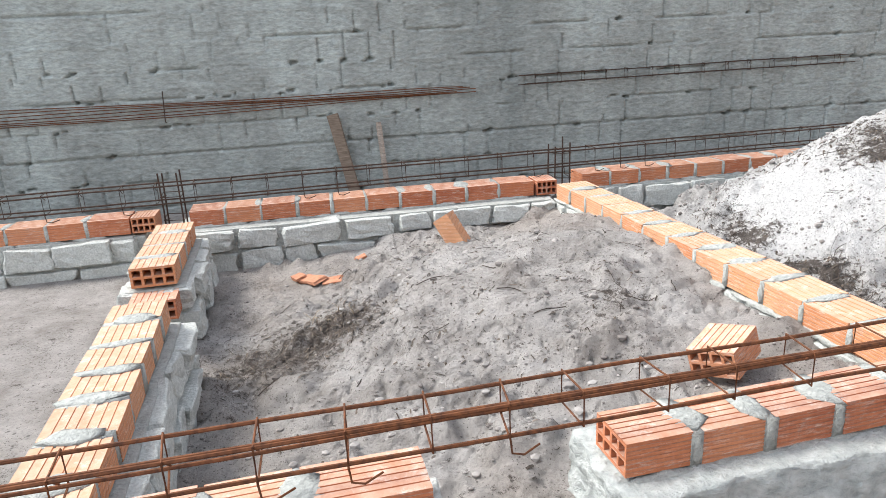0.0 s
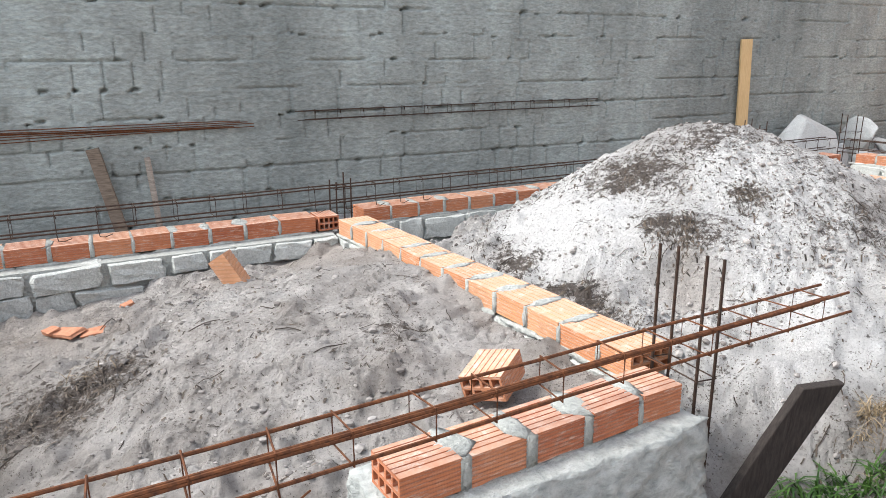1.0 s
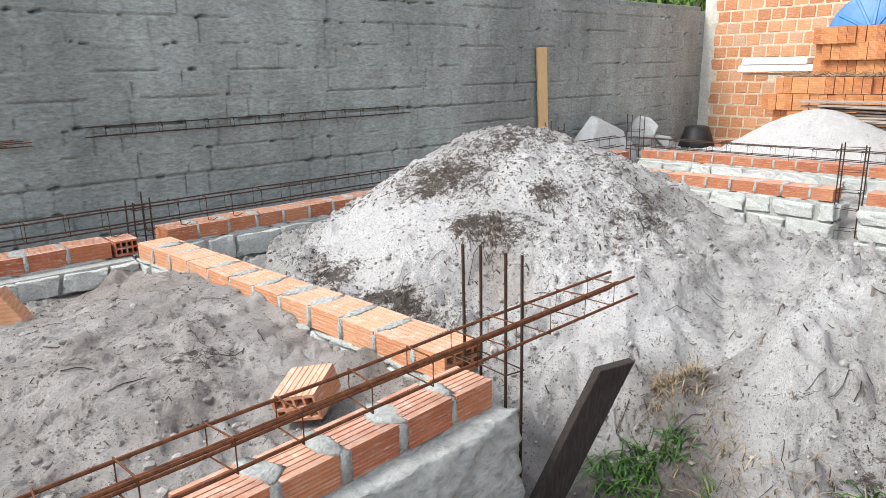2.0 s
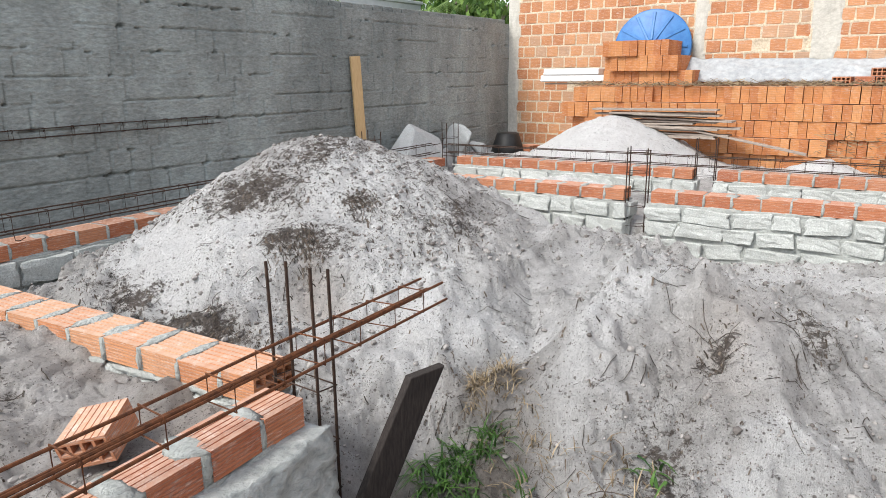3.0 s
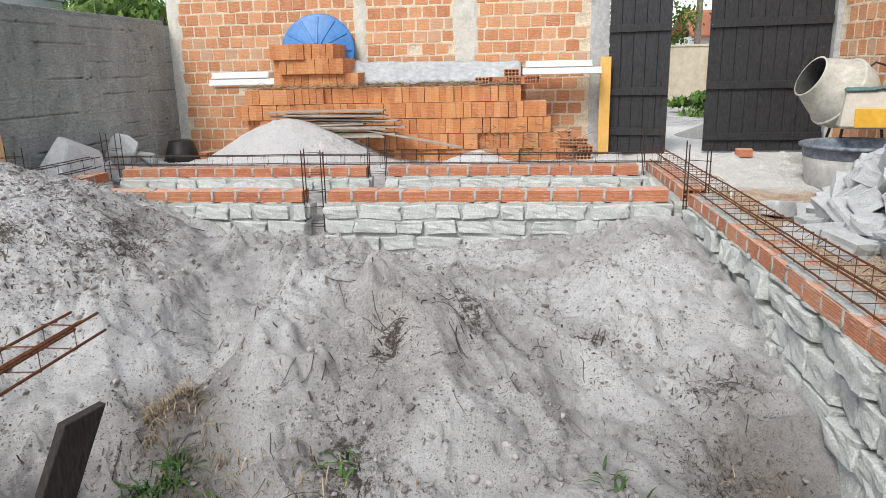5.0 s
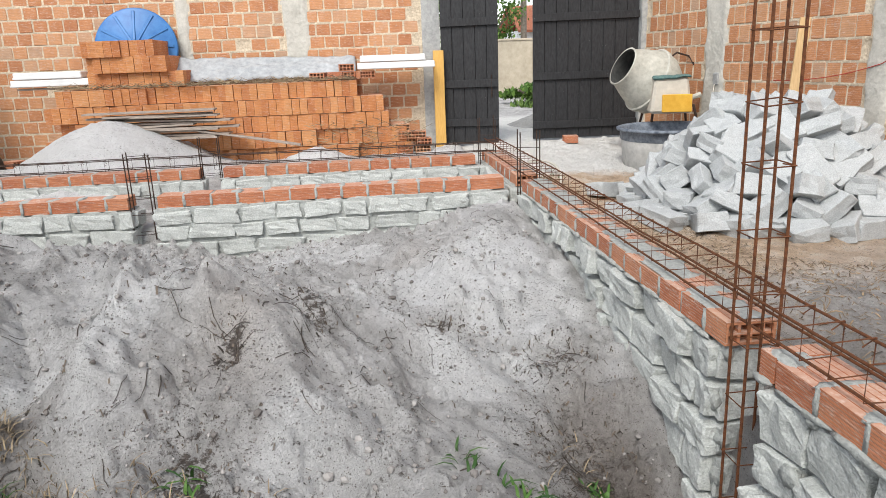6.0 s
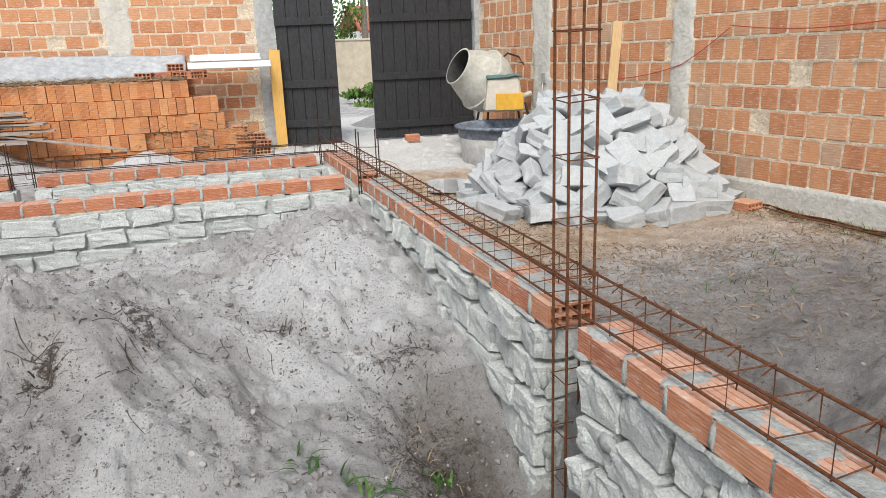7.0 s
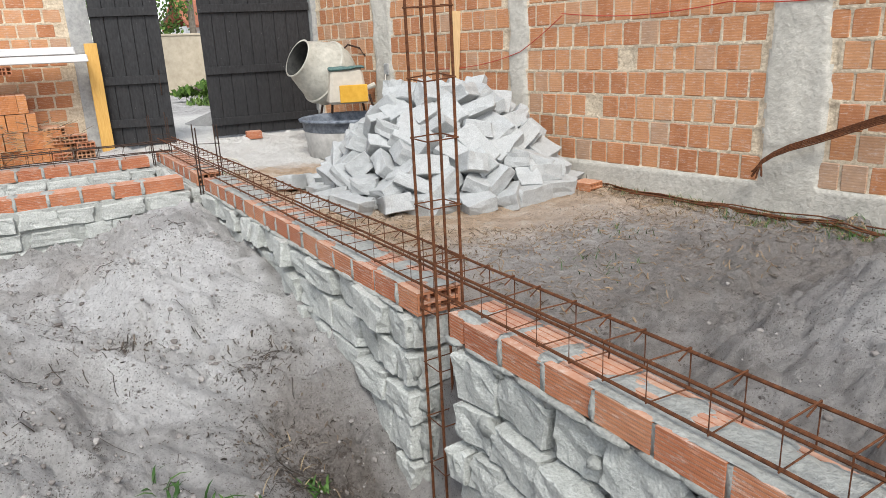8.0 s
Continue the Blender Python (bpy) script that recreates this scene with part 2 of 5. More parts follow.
def ground_height(x, y):
    """Height of the bare ground, sand heaps and trenches included."""
    far = np.full_like(x, -0.30)
    # bay between the west, north and middle beams
    a = -0.36 + 0.20 * step(x, -0.6, 1.3) + 0.16 * bell(x, y, 0.55, 2.9, 0.6, 0.65) - 0.06 * bell(x, y, -0.45, 2.6, 0.3, 0.35) + 0.04 * step(y, 3.2, 4.0) + 0.09 * step(x, 0.7, 1.3) * (1 - 0.5 * step(y, 3.4, 2.2)) - 0.13 * bell(x, y, 1.15, 4.0, 0.45, 0.4)
    # large bay with the tipped sand heap and the dug heap before it
    b = -0.52 + 1.21 * heap(x, y, 3.22, 2.92, 2.05, 1.9, -15) + 0.12 * bell(x, y, 4.25, 2.6, 0.8, 0.6) + 0.25 * bell(x, y, 4.1, 1.3, 0.55, 0.45) + 0.12 * step(x, 3.2, 5.2)
    b = b + 0.40 * bell(x, y, 2.85, 0.60, 0.72, 0.72) + 0.12 * bell(x, y, 3.0, 0.66, 0.36, 0.42) + 0.20 * bell(x, y, 3.6, 0.2, 0.7, 0.6) + 0.26 * bell(x, y, 4.2, -0.95, 0.8, 0.45) - 0.38 * bell(x, y, 2.15, -1.2, 0.5, 0.38)
    b = b + 0.18 * bell(x, y, 5.2, -1.1, 0.5, 0.4) - 0.10 * bell(x, y, 5.3, 0.8, 0.4, 0.5) - 0.30 * bell(x, y, 1.86, 1.24, 0.27, 0.24)
    # crests left by the shovel, footprints and holes
    wx, wy = x + 0.06 * fbm(x, y, 3.0, 3), y + 0.06 * fbm(x + 7, y, 3.0, 3)
    b = b + 0.14 * crest(wx, wy, ((3.7, 1.15), (2.95, 0.88), (2.62, 0.95), (2.3, 0.84)), 0.26)
    b = b + 0.10 * crest(wx, wy, ((3.7, 0.45), (3.25, -0.12), (3.0, -0.5)), 0.26) + 0.08 * crest(wx, wy, ((4.9, -0.35), (4.1, -0.55), (3.5, -0.62)), 0.22)
    b = b + 0.09 * crest(wx, wy, ((2.7, 1.75), (2.4, 1.5), (2.2, 1.55)), 0.22) + 0.09 * crest(wx, wy, ((2.55, 0.25), (2.2, -0.1), (1.95, -0.5)), 0.25) - 0.08 * crest(wx, wy, ((3.3, 1.5), (2.7, 1.25), (2.45, 1.35)), 0.16)
    for hx, hy, hr, hd in ((2.66, 0.46, 0.12, 0.09), (2.99, -0.76, 0.09, 0.07), (3.34, -0.43, 0.12, 0.05), (2.65, 0.08, 0.10, 0.05), (2.60, -1.0, 0.2, 0.06), (2.0, 0.0, 0.12, 0.05), (3.7, 0.0, 0.16, 0.05), (4.4, 0.2, 0.2, 0.06), (2.2, 0.5, 0.10, 0.05)):
        b = b - hd * bell(x, y, hx, hy, hr, hr * 0.8) + 0.35 * hd * bell(x, y, hx + 0.9 * hr, hy - 0.8 * hr, hr * 0.7, hr * 0.6)
    b = b + 0.06 * np.abs(fbm(x + 2, y, 1.4, 3)) + 0.025 * (0.4 - np.abs(fbm(x - 6, y + 3, 2.3, 3)))
    # slipped face and terraces of the tipped heap
    b = b - 0.14 * bell(wx, wy, 2.28, 2.22, 0.24, 0.15, -45) + 0.05 * bell(wx, wy, 2.44, 2.47, 0.28, 0.06, -45) + 0.05 * bell(wx, wy, 2.12, 2.62, 0.26, 0.16, -45) - 0.09 * bell(wx, wy, 1.93, 2.75, 0.16, 0.42) + 0.03 * bell(wx, wy, 2.85, 2.33, 0.08, 0.07)
    # trodden yard to the south, with a low bank of sand
    s = -0.40 + 0.56 * heap(x, y, 0.85, -3.0, 1.15, 1.35, 20, 0.2) * 1.25 + 0.25 * bell(x, y, 1.2, -4.1, 0.5, 0.6) + 0.02 * step(x, 3, 6)
    e = -0.27 + 0.08 * step(x, 7.2, 9.4) + 0.92 * heap(x, y, 8.35, 2.74, 1.75, 1.35, 0, 0.32) + 0.22 * heap(x, y, 8.6, 0.45, 0.55, 0.5)
    k = lambda *r: room(x, y, *r)
    z = far
    ra = k(-0.85, 1.47, 1.51, 4.25)
    rb = np.maximum(k(1.47, 5.62, -1.47, 4.2), step(x, -1.7, -0.6) * (1 - step(x, 1.7, 1.8)) * step(y, -1.52, -1.42) * (1 - step(y, 1.46, 1.56)))
    rs = k(-9, 9.4, -9, -1.47)
    re = np.maximum(k(5.62, 30, -1.47, 9), k(6.5, 30, -9, -1.4, 0.4))
    z = z * (1 - ra) + a * ra
    z = z * (1 - rb) + b * rb
    z = z * (1 - rs) + s * rs
    z = z * (1 - re) + e * re
    loose = np.clip(ra + rb + (0.42 + 0.5 * (1 - step(x, 2.0, 3.4))) * rs + 0.3 * re * (z > -0.2), 0, 1)
    calm = 1 - 0.75 * np.clip(heap(x, y, 3.22, 2.92, 1.5, 1.4, -15) * 2.5, 0, 1)
    rough = fbm(x, y, 1.7, 4) * 0.05 * calm + fbm(x + 5, y - 3, 6, 4) * 0.045 * (0.4 + 0.6 * calm) - np.abs(fbm(x - 3, y + 8, 3.1, 4)) * 0.05 * calm
    crumbly = 0.25 + 0.75 * step(fbm(x + 31, y - 12, 1.9, 3), -0.15, 0.2)
    clod = (np.maximum(fbm(x - 9, y + 4, 13, 3) - 0.10, 0) * 0.08 + np.maximum(fbm(x + 3, y + 27, 21, 2) - 0.12, 0) * 0.07) * crumbly * (0.35 + 0.65 * calm) + np.maximum(fbm(x + 19, y - 4, 5.5, 3) - 0.18, 0) * 0.19 * calm
    clod = clod + (fbm(x + 1, y + 2, 19, 2) * 0.018 + fbm(x + 3, y + 7, 31, 1) * 0.013) * (0.35 + 0.65 * crumbly)
    clod = clod - 0.026 * np.exp(-(fbm(x + 8, y - 2, 3.6, 4) / 0.022) ** 2) * calm
    loose = loose * (1 - 0.3 * ra)
    return z + loose * (rough + clod) + (1 - loose) * (fbm(x, y, 3, 4) * 0.018)


# ---- ground: one sheet, fine where the walk sees it, out to the horizon ----
def axis(a, b, h, far):
    inner = np.arange(a, b + h / 2, h)
    out = np.cumsum(h * 1.22 ** np.arange(1, 60))
    out = out[out < far]
    return np.concatenate([a - out[::-1], inner, b + out])


gx, gy = axis(-2.4, 9.6, 0.016, 400), axis(-5.2, 5.4, 0.016, 400)
GX, GY = np.meshgrid(gx, gy, indexing="xy")
GZ = ground_height(GX, GY)
nx, ny = len(gx), len(gy)
gi = np.arange(nx * ny).reshape(ny, nx)
quads = np.stack([gi[:-1, :-1], gi[:-1, 1:], gi[1:, 1:], gi[1:, :-1]], -1).reshape(-1, 4)
gm = bpy.data.meshes.new("ground")
gm.vertices.add(nx * ny)
gm.vertices.foreach_set("co", np.stack([GX, GY, GZ], -1).ravel())
gm.loops.add(quads.size)
gm.loops.foreach_set("vertex_index", quads.ravel())
gm.polygons.add(len(quads))
gm.polygons.foreach_set("loop_start", np.arange(0, quads.size, 4))
gm.update(calc_edges=True)
gm.shade_smooth()


def soil(name, values):
    at = gm.attributes.new(name, "FLOAT", "POINT")
    at.data.foreach_set("value", np.clip(values, 0, 1).ravel().astype(np.float32))


yard = room(GX, GY, -9, 9.5, -9, -1.5, 0.08)
soil("tan_earth", yard * step(GX + 0.5 * fbm(GX, GY, 1.1), 3.1, 4.3))
soil("cement", room(GX + 0.25 * fbm(GX, GY, 0.9), GY, 6.9, 14, -9, -1.45, 0.12) * step(GX + 0.4 * fbm(GX, GY, 1.3), 6.6, 7.4))
WX, WY = GX + 0.10 * fbm(GX, GY, 4.0, 4), GY + 0.10 * fbm(GX + 9, GY, 4.0, 4)
spot = lambda *r: bell(WX, WY, *r)
on_heap = np.clip(heap(GX, GY, 3.22, 2.92, 1.95, 1.8, -15) * 4.0, 0, 1)
pale = 1.3 * spot(2.14, 2.62, 0.24, 0.13, -45) + spot(2.36, 2.76, 0.16, 0.07, -45) + 0.8 * spot(2.2, 3.1, 0.16, 0.3) + 0.4 * spot(2.45, 3.4, 0.3, 0.25) + 0.8 * spot(3.1, 2.35, 0.3, 0.4) + 0.8 * spot(2.55, 1.85, 0.3, 0.3)
white = 1.5 * pale + 0.55 * on_heap * step(fbm(GX, GY, 1.6, 4), -0.2, 0.1) + room(GX, GY, 1.7, 5.5, -1.4, 1.9, 0.2) * (0.25 + 0.5 * step(fbm(GX + 4, GY, 1.9, 4), 0.02, 0.22)) + 0.9 * spot(3.9, -0.8, 0.6, 0.4) + 0.8 * spot(2.65, 0.92, 0.5, 0.12) + room(GX, GY, 5.62, 9.6, -1.4, 9) * (GZ > -0.2)
white = white + 0.45 * spot(1.05, -2.75, 0.45, 0.6)
soil("white_sand", white)
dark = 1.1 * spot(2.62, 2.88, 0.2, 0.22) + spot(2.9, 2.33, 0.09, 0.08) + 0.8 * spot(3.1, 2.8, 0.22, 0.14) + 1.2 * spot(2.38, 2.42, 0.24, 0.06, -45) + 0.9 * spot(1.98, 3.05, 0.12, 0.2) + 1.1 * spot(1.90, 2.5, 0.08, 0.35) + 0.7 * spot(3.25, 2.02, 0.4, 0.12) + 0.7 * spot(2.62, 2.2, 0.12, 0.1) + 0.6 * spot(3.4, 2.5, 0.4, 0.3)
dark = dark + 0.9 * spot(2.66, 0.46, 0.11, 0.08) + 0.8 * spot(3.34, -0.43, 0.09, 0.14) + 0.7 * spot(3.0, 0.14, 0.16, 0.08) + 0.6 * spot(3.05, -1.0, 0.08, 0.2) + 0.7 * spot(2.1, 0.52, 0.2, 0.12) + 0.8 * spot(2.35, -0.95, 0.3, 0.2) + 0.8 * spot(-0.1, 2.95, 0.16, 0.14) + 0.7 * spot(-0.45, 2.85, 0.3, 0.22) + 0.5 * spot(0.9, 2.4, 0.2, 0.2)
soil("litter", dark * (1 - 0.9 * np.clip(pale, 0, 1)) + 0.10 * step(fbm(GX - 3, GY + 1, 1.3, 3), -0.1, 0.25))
brown = 0.35 * (1 - step(GX, -1.05, -0.95)) + 0.8 * spot(1.97, 2.8, 0.12, 0.45) + 0.7 * spot(2.38, 2.15, 0.2, 0.14) + 0.6 * spot(2.7, 0.45, 0.3, 0.2) + 0.6 * spot(4.25, -0.5, 0.6, 0.3) + 1.2 * spot(2.99, -0.76, 0.06, 0.05) + 0.7 * spot(2.6, -1.05, 0.3, 0.2) + room(GX, GY, -0.85, 1.45, 1.5, 4.2, 0.1) * (0.26 + 0.25 * step(fbm(GX + 2, GY - 8, 1.2, 3), -0.1, 0.25)) + 0.5 * spot(2.35, 1.3, 0.2, 0.16)
soil("brown_earth", brown)
# damp soil; the pit spots by the plank also carry shade as colour
soil("damp_and_shade", 0.7 * spot(-0.4, 2.85, 0.34, 0.28) + 1.15 * spot(2.3, -1.1, 0.55, 0.3) + 0.68 * yard * (1 - step(GX, 2.6, 4)) * (1 - 0.85 * spot(1.0, -2.8, 0.6, 0.8)) + 1.1 * spot(1.78, 1.25, 0.24, 0.24) + 0.9 * spot(2.0, 1.08, 0.25, 0.2) + 0.9 * spot(2.36, 1.24, 0.16, 0.14) + 0.5 * spot(1.75, -0.2, 0.4, 0.6))

m, n, l, b = mat("sandy soil", 0.97)
at = lambda k: (lambda q: (setattr(q, "attribute_name", k), q.outputs["Fac"])[1])(n.new("ShaderNodeAttribute"))


def arith(op, p, q):
    k = n.new("ShaderNodeMath")
    k.operation = op
    for val, i in ((p, 0), (q, 1)):
        if isinstance(val, (int, float)):
            k.inputs[i].default_value = val
        else:
            l.new(val, k.inputs[i])
    return k.outputs[0]


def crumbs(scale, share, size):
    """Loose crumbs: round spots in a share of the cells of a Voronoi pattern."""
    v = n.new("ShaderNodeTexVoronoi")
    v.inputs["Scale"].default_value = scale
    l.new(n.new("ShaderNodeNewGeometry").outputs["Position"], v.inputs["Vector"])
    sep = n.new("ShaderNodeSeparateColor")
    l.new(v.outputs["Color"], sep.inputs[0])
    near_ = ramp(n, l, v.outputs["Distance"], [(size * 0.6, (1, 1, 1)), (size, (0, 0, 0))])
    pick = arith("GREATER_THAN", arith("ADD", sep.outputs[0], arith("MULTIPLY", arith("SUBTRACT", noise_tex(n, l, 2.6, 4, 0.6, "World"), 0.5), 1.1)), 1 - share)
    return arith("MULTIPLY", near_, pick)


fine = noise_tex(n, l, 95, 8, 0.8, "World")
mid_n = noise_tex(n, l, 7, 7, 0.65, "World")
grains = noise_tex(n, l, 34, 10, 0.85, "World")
# mixed soil tones; their contrast also stands in for relief shading
mottle = noise_tex(n, l, 3.4, 12, 0.72, "World", (1, 1, 1.8))
sand = ramp(n, l, mottle, [(0.36, (0.33, 0.315, 0.30)), (0.46, (0.48, 0.463, 0.447)), (0.56, (0.62, 0.603, 0.587)), (0.68, (0.74, 0.727, 0.71))])
sand = mix(n, l, at("brown_earth"), sand, ramp(n, l, grains, [(0.35, (0.25, 0.20, 0.162)), (0.6, (0.54, 0.455, 0.39))]))
sand = mix(n, l, at("white_sand"), sand, ramp(n, l, mid_n, [(0.3, (0.75, 0.74, 0.727)), (0.7, (0.85, 0.843, 0.83))]))
sand = mix(n, l, at("damp_and_shade"), sand, ramp(n, l, grains, [(0.35, (0.15, 0.13, 0.115)), (0.62, (0.30, 0.27, 0.245))]))
sand = mix(n, l, at("tan_earth"), sand, ramp(n, l, mid_n, [(0.3, (0.42, 0.31, 0.22)), (0.5, (0.64, 0.48, 0.34)), (0.72, (0.74, 0.66, 0.56))]))
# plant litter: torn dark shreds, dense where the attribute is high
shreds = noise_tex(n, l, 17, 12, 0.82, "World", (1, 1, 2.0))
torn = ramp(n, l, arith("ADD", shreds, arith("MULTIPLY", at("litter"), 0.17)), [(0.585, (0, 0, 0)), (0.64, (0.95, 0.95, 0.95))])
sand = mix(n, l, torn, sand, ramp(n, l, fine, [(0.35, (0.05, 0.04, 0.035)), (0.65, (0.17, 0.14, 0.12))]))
# dark crumbs, also painted for contrast that the bump's shading leaves out
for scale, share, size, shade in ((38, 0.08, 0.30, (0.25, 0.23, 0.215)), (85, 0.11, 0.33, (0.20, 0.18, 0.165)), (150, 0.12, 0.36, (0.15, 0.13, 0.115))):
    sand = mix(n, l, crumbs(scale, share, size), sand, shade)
sand = mix(n, l, at("cement"), sand, ramp(n, l, mid_n, [(0.3, (0.74, 0.72, 0.68)), (0.7, (0.88, 0.87, 0.83))]))
# grain darkens where the fine bump dips: relief shade put into the colour
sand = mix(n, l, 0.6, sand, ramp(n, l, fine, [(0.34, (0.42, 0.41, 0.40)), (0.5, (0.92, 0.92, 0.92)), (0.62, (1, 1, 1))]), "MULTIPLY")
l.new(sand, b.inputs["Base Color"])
k1 = bump(n, l, b, mid_n, 0.03, 0.8)
k2 = bump(n, l, b, noise_tex(n, l, 19, 6, 0.65, "World"), 0.04, 1.0, k1)
k3 = bump(n, l, b, grains, 0.034, 1.0, k2)
bump(n, l, b, fine, 0.011, 1.0, k3)
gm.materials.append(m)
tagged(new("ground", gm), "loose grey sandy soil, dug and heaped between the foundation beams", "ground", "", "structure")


def ground_z(x, y):
    return float(ground_height(np.array([float(x)]), np.array([float(y)]))[0])


# ---- hollow clay bricks ----
def brick_profile(w, h, groove=0.003, count=8):
    """Outline across the hollow: combed sides, ribbed top."""
    p = []
    def edge(ax, ay, bx, by, k, nx_, ny_, d):
        for i in range(k):
            for f, q in ((i / k, 0), ((i + 0.72) / k, 0), ((i + 0.76) / k, d), ((i + 0.96) / k, d)):
                if i == k - 1 and f > (i + 0.73) / k:
                    continue
                p.append((ax + (bx - ax) * f - nx_ * q, ay + (by - ay) * f - ny_ * q))
    edge(-w / 2, -h / 2, w / 2, -h / 2, 1, 0, -1, 0)
    edge(w / 2, -h / 2, w / 2, h / 2, count, 1, 0, groove)
    edge(w / 2, h / 2, -w / 2, h / 2, 7, 0, 1, groove * 0.8)
    edge(-w / 2, h / 2, -w / 2, -h / 2, count, -1, 0, groove)
    return p


def brick_mesh(name, length, material, w=0.19, h=0.09, cols=0, rows=2):
    """A combed hollow brick along x, centred; with cols > 0 its hollows run through it."""
    prof = brick_profile(w, h)
    bm = bmesh.new()
    ends = []
    for x in (-length / 2, length / 2):
        ends.append([bm.verts.new((x, y, z)) for y, z in prof])
    k = len(prof)
    for i in range(k):
        bm.faces.new((ends[0][i], ends[0][(i + 1) % k], ends[1][(i + 1) % k], ends[1][i]))
    if not cols:
        bm.faces.new(ends[0][::-1]), bm.faces.new(ends[1])
    else:
        wall = 0.011
        cw, ch = (w - wall * (cols + 1)) / cols, (h - wall * (rows + 1)) / rows
        ys = [-w / 2 + 0.001]
        for c in range(cols):
            ys += [-w / 2 + wall + c * (cw + wall), -w / 2 + (c + 1) * (cw + wall)]
        ys.append(w / 2 - 0.001)
        zs = [-h / 2 + 0.001]
        for r in range(rows):
            zs += [-h / 2 + wall + r * (ch + wall), -h / 2 + (r + 1) * (ch + wall)]
        zs.append(h / 2 - 0.001)
        for s, x in ((-1, -length / 2), (1, length / 2)):
            g = [[bm.verts.new((x, y, z)) for z in zs] for y in ys]
            for i in range(len(ys) - 1):
                for j in range(len(zs) - 1):
                    q = [g[i][j], g[i + 1][j], g[i + 1][j + 1], g[i][j + 1]]
                    if i % 2 == 1 and j % 2 == 1:
                        d = [bm.verts.new((x - s * min(0.09, length * 0.48), v.co.y, v.co.z)) for v in q]
                        for a in range(4):
                            bm.faces.new((q[a], q[(a + 1) % 4], d[(a + 1) % 4], d[a]))
                        bm.faces.new(d)
                    else:
                        bm.faces.new(q)
        bmesh.ops.recalc_face_normals(bm, faces=bm.faces)
    me = bpy.data.meshes.new(name)
    bm.to_mesh(me)
    bm.free()
    me.materials.append(material)
    return me


BRICK = {k: (brick_mesh("brick", 0.19, M[k]), brick_mesh("open_brick", 0.19, M[k], cols=4), brick_mesh("short_brick", 0.09, M[k])) for k in ("brick", "brick_pale")}


def rough_stone(name, seed, material, rough=0.10, cuts=2, chip=0.0):
    """A unit lump of split stone: a box with pulled corners, chipped faces."""
    rnd = random.Random(seed)
    bm = bmesh.new()
    bmesh.ops.create_cube(bm, size=1)
    for v in bm.verts:
        v.co += Vector([rnd.uniform(-rough, rough) for _ in range(3)])
    bmesh.ops.bevel(bm, geom=bm.edges[:], offset=0.035, segments=1, affect="EDGES")
    bmesh.ops.subdivide_edges(bm, edges=[e for e in bm.edges if e.calc_length() > 0.35], cuts=cuts, use_grid_fill=True)
    for v in bm.verts:
        q = Vector((v.co.x * 5, v.co.y * 3, v.co.z * 3)) + Vector((seed * 7.1, 0, 0))
        v.co += Vector((noise.noise(q), noise.noise(q + Vector((9, 0, 0))), noise.noise(q + Vector((0, 9, 0))))) * rough * 0.75
        if chip:
            q = q * 2.6
            v.co += Vector((noise.noise(q), noise.noise(q + Vector((9, 0, 0))), noise.noise(q + Vector((0, 9, 0))))) * chip
    bmesh.ops.triangulate(bm, faces=[f for f in bm.faces if len(f.verts) > 4])
    me = bpy.data.meshes.new(name)
    bm.to_mesh(me)
    bm.free()
    me.materials.append(material)
    return me


STONES = [rough_stone("stone", i, M["stone"], 0.075, 3, 0.05) for i in range(14)]
rb = random.Random(4)


def mortar_blob(bm, x, y, z, sx, sy, sz, seed):
    """A trowelled smear: a flattened lump."""
    r = bmesh.ops.create_icosphere(bm, subdivisions=2, radius=1)
    for v in r["verts"]:
        f = 1 + 0.55 * noise.noise(v.co * 2.0 + Vector((seed, 0, 0)))
        v.co = Vector((x + v.co.x * sx * f, y + v.co.y * sy * f, z + v.co.z * sz * f))


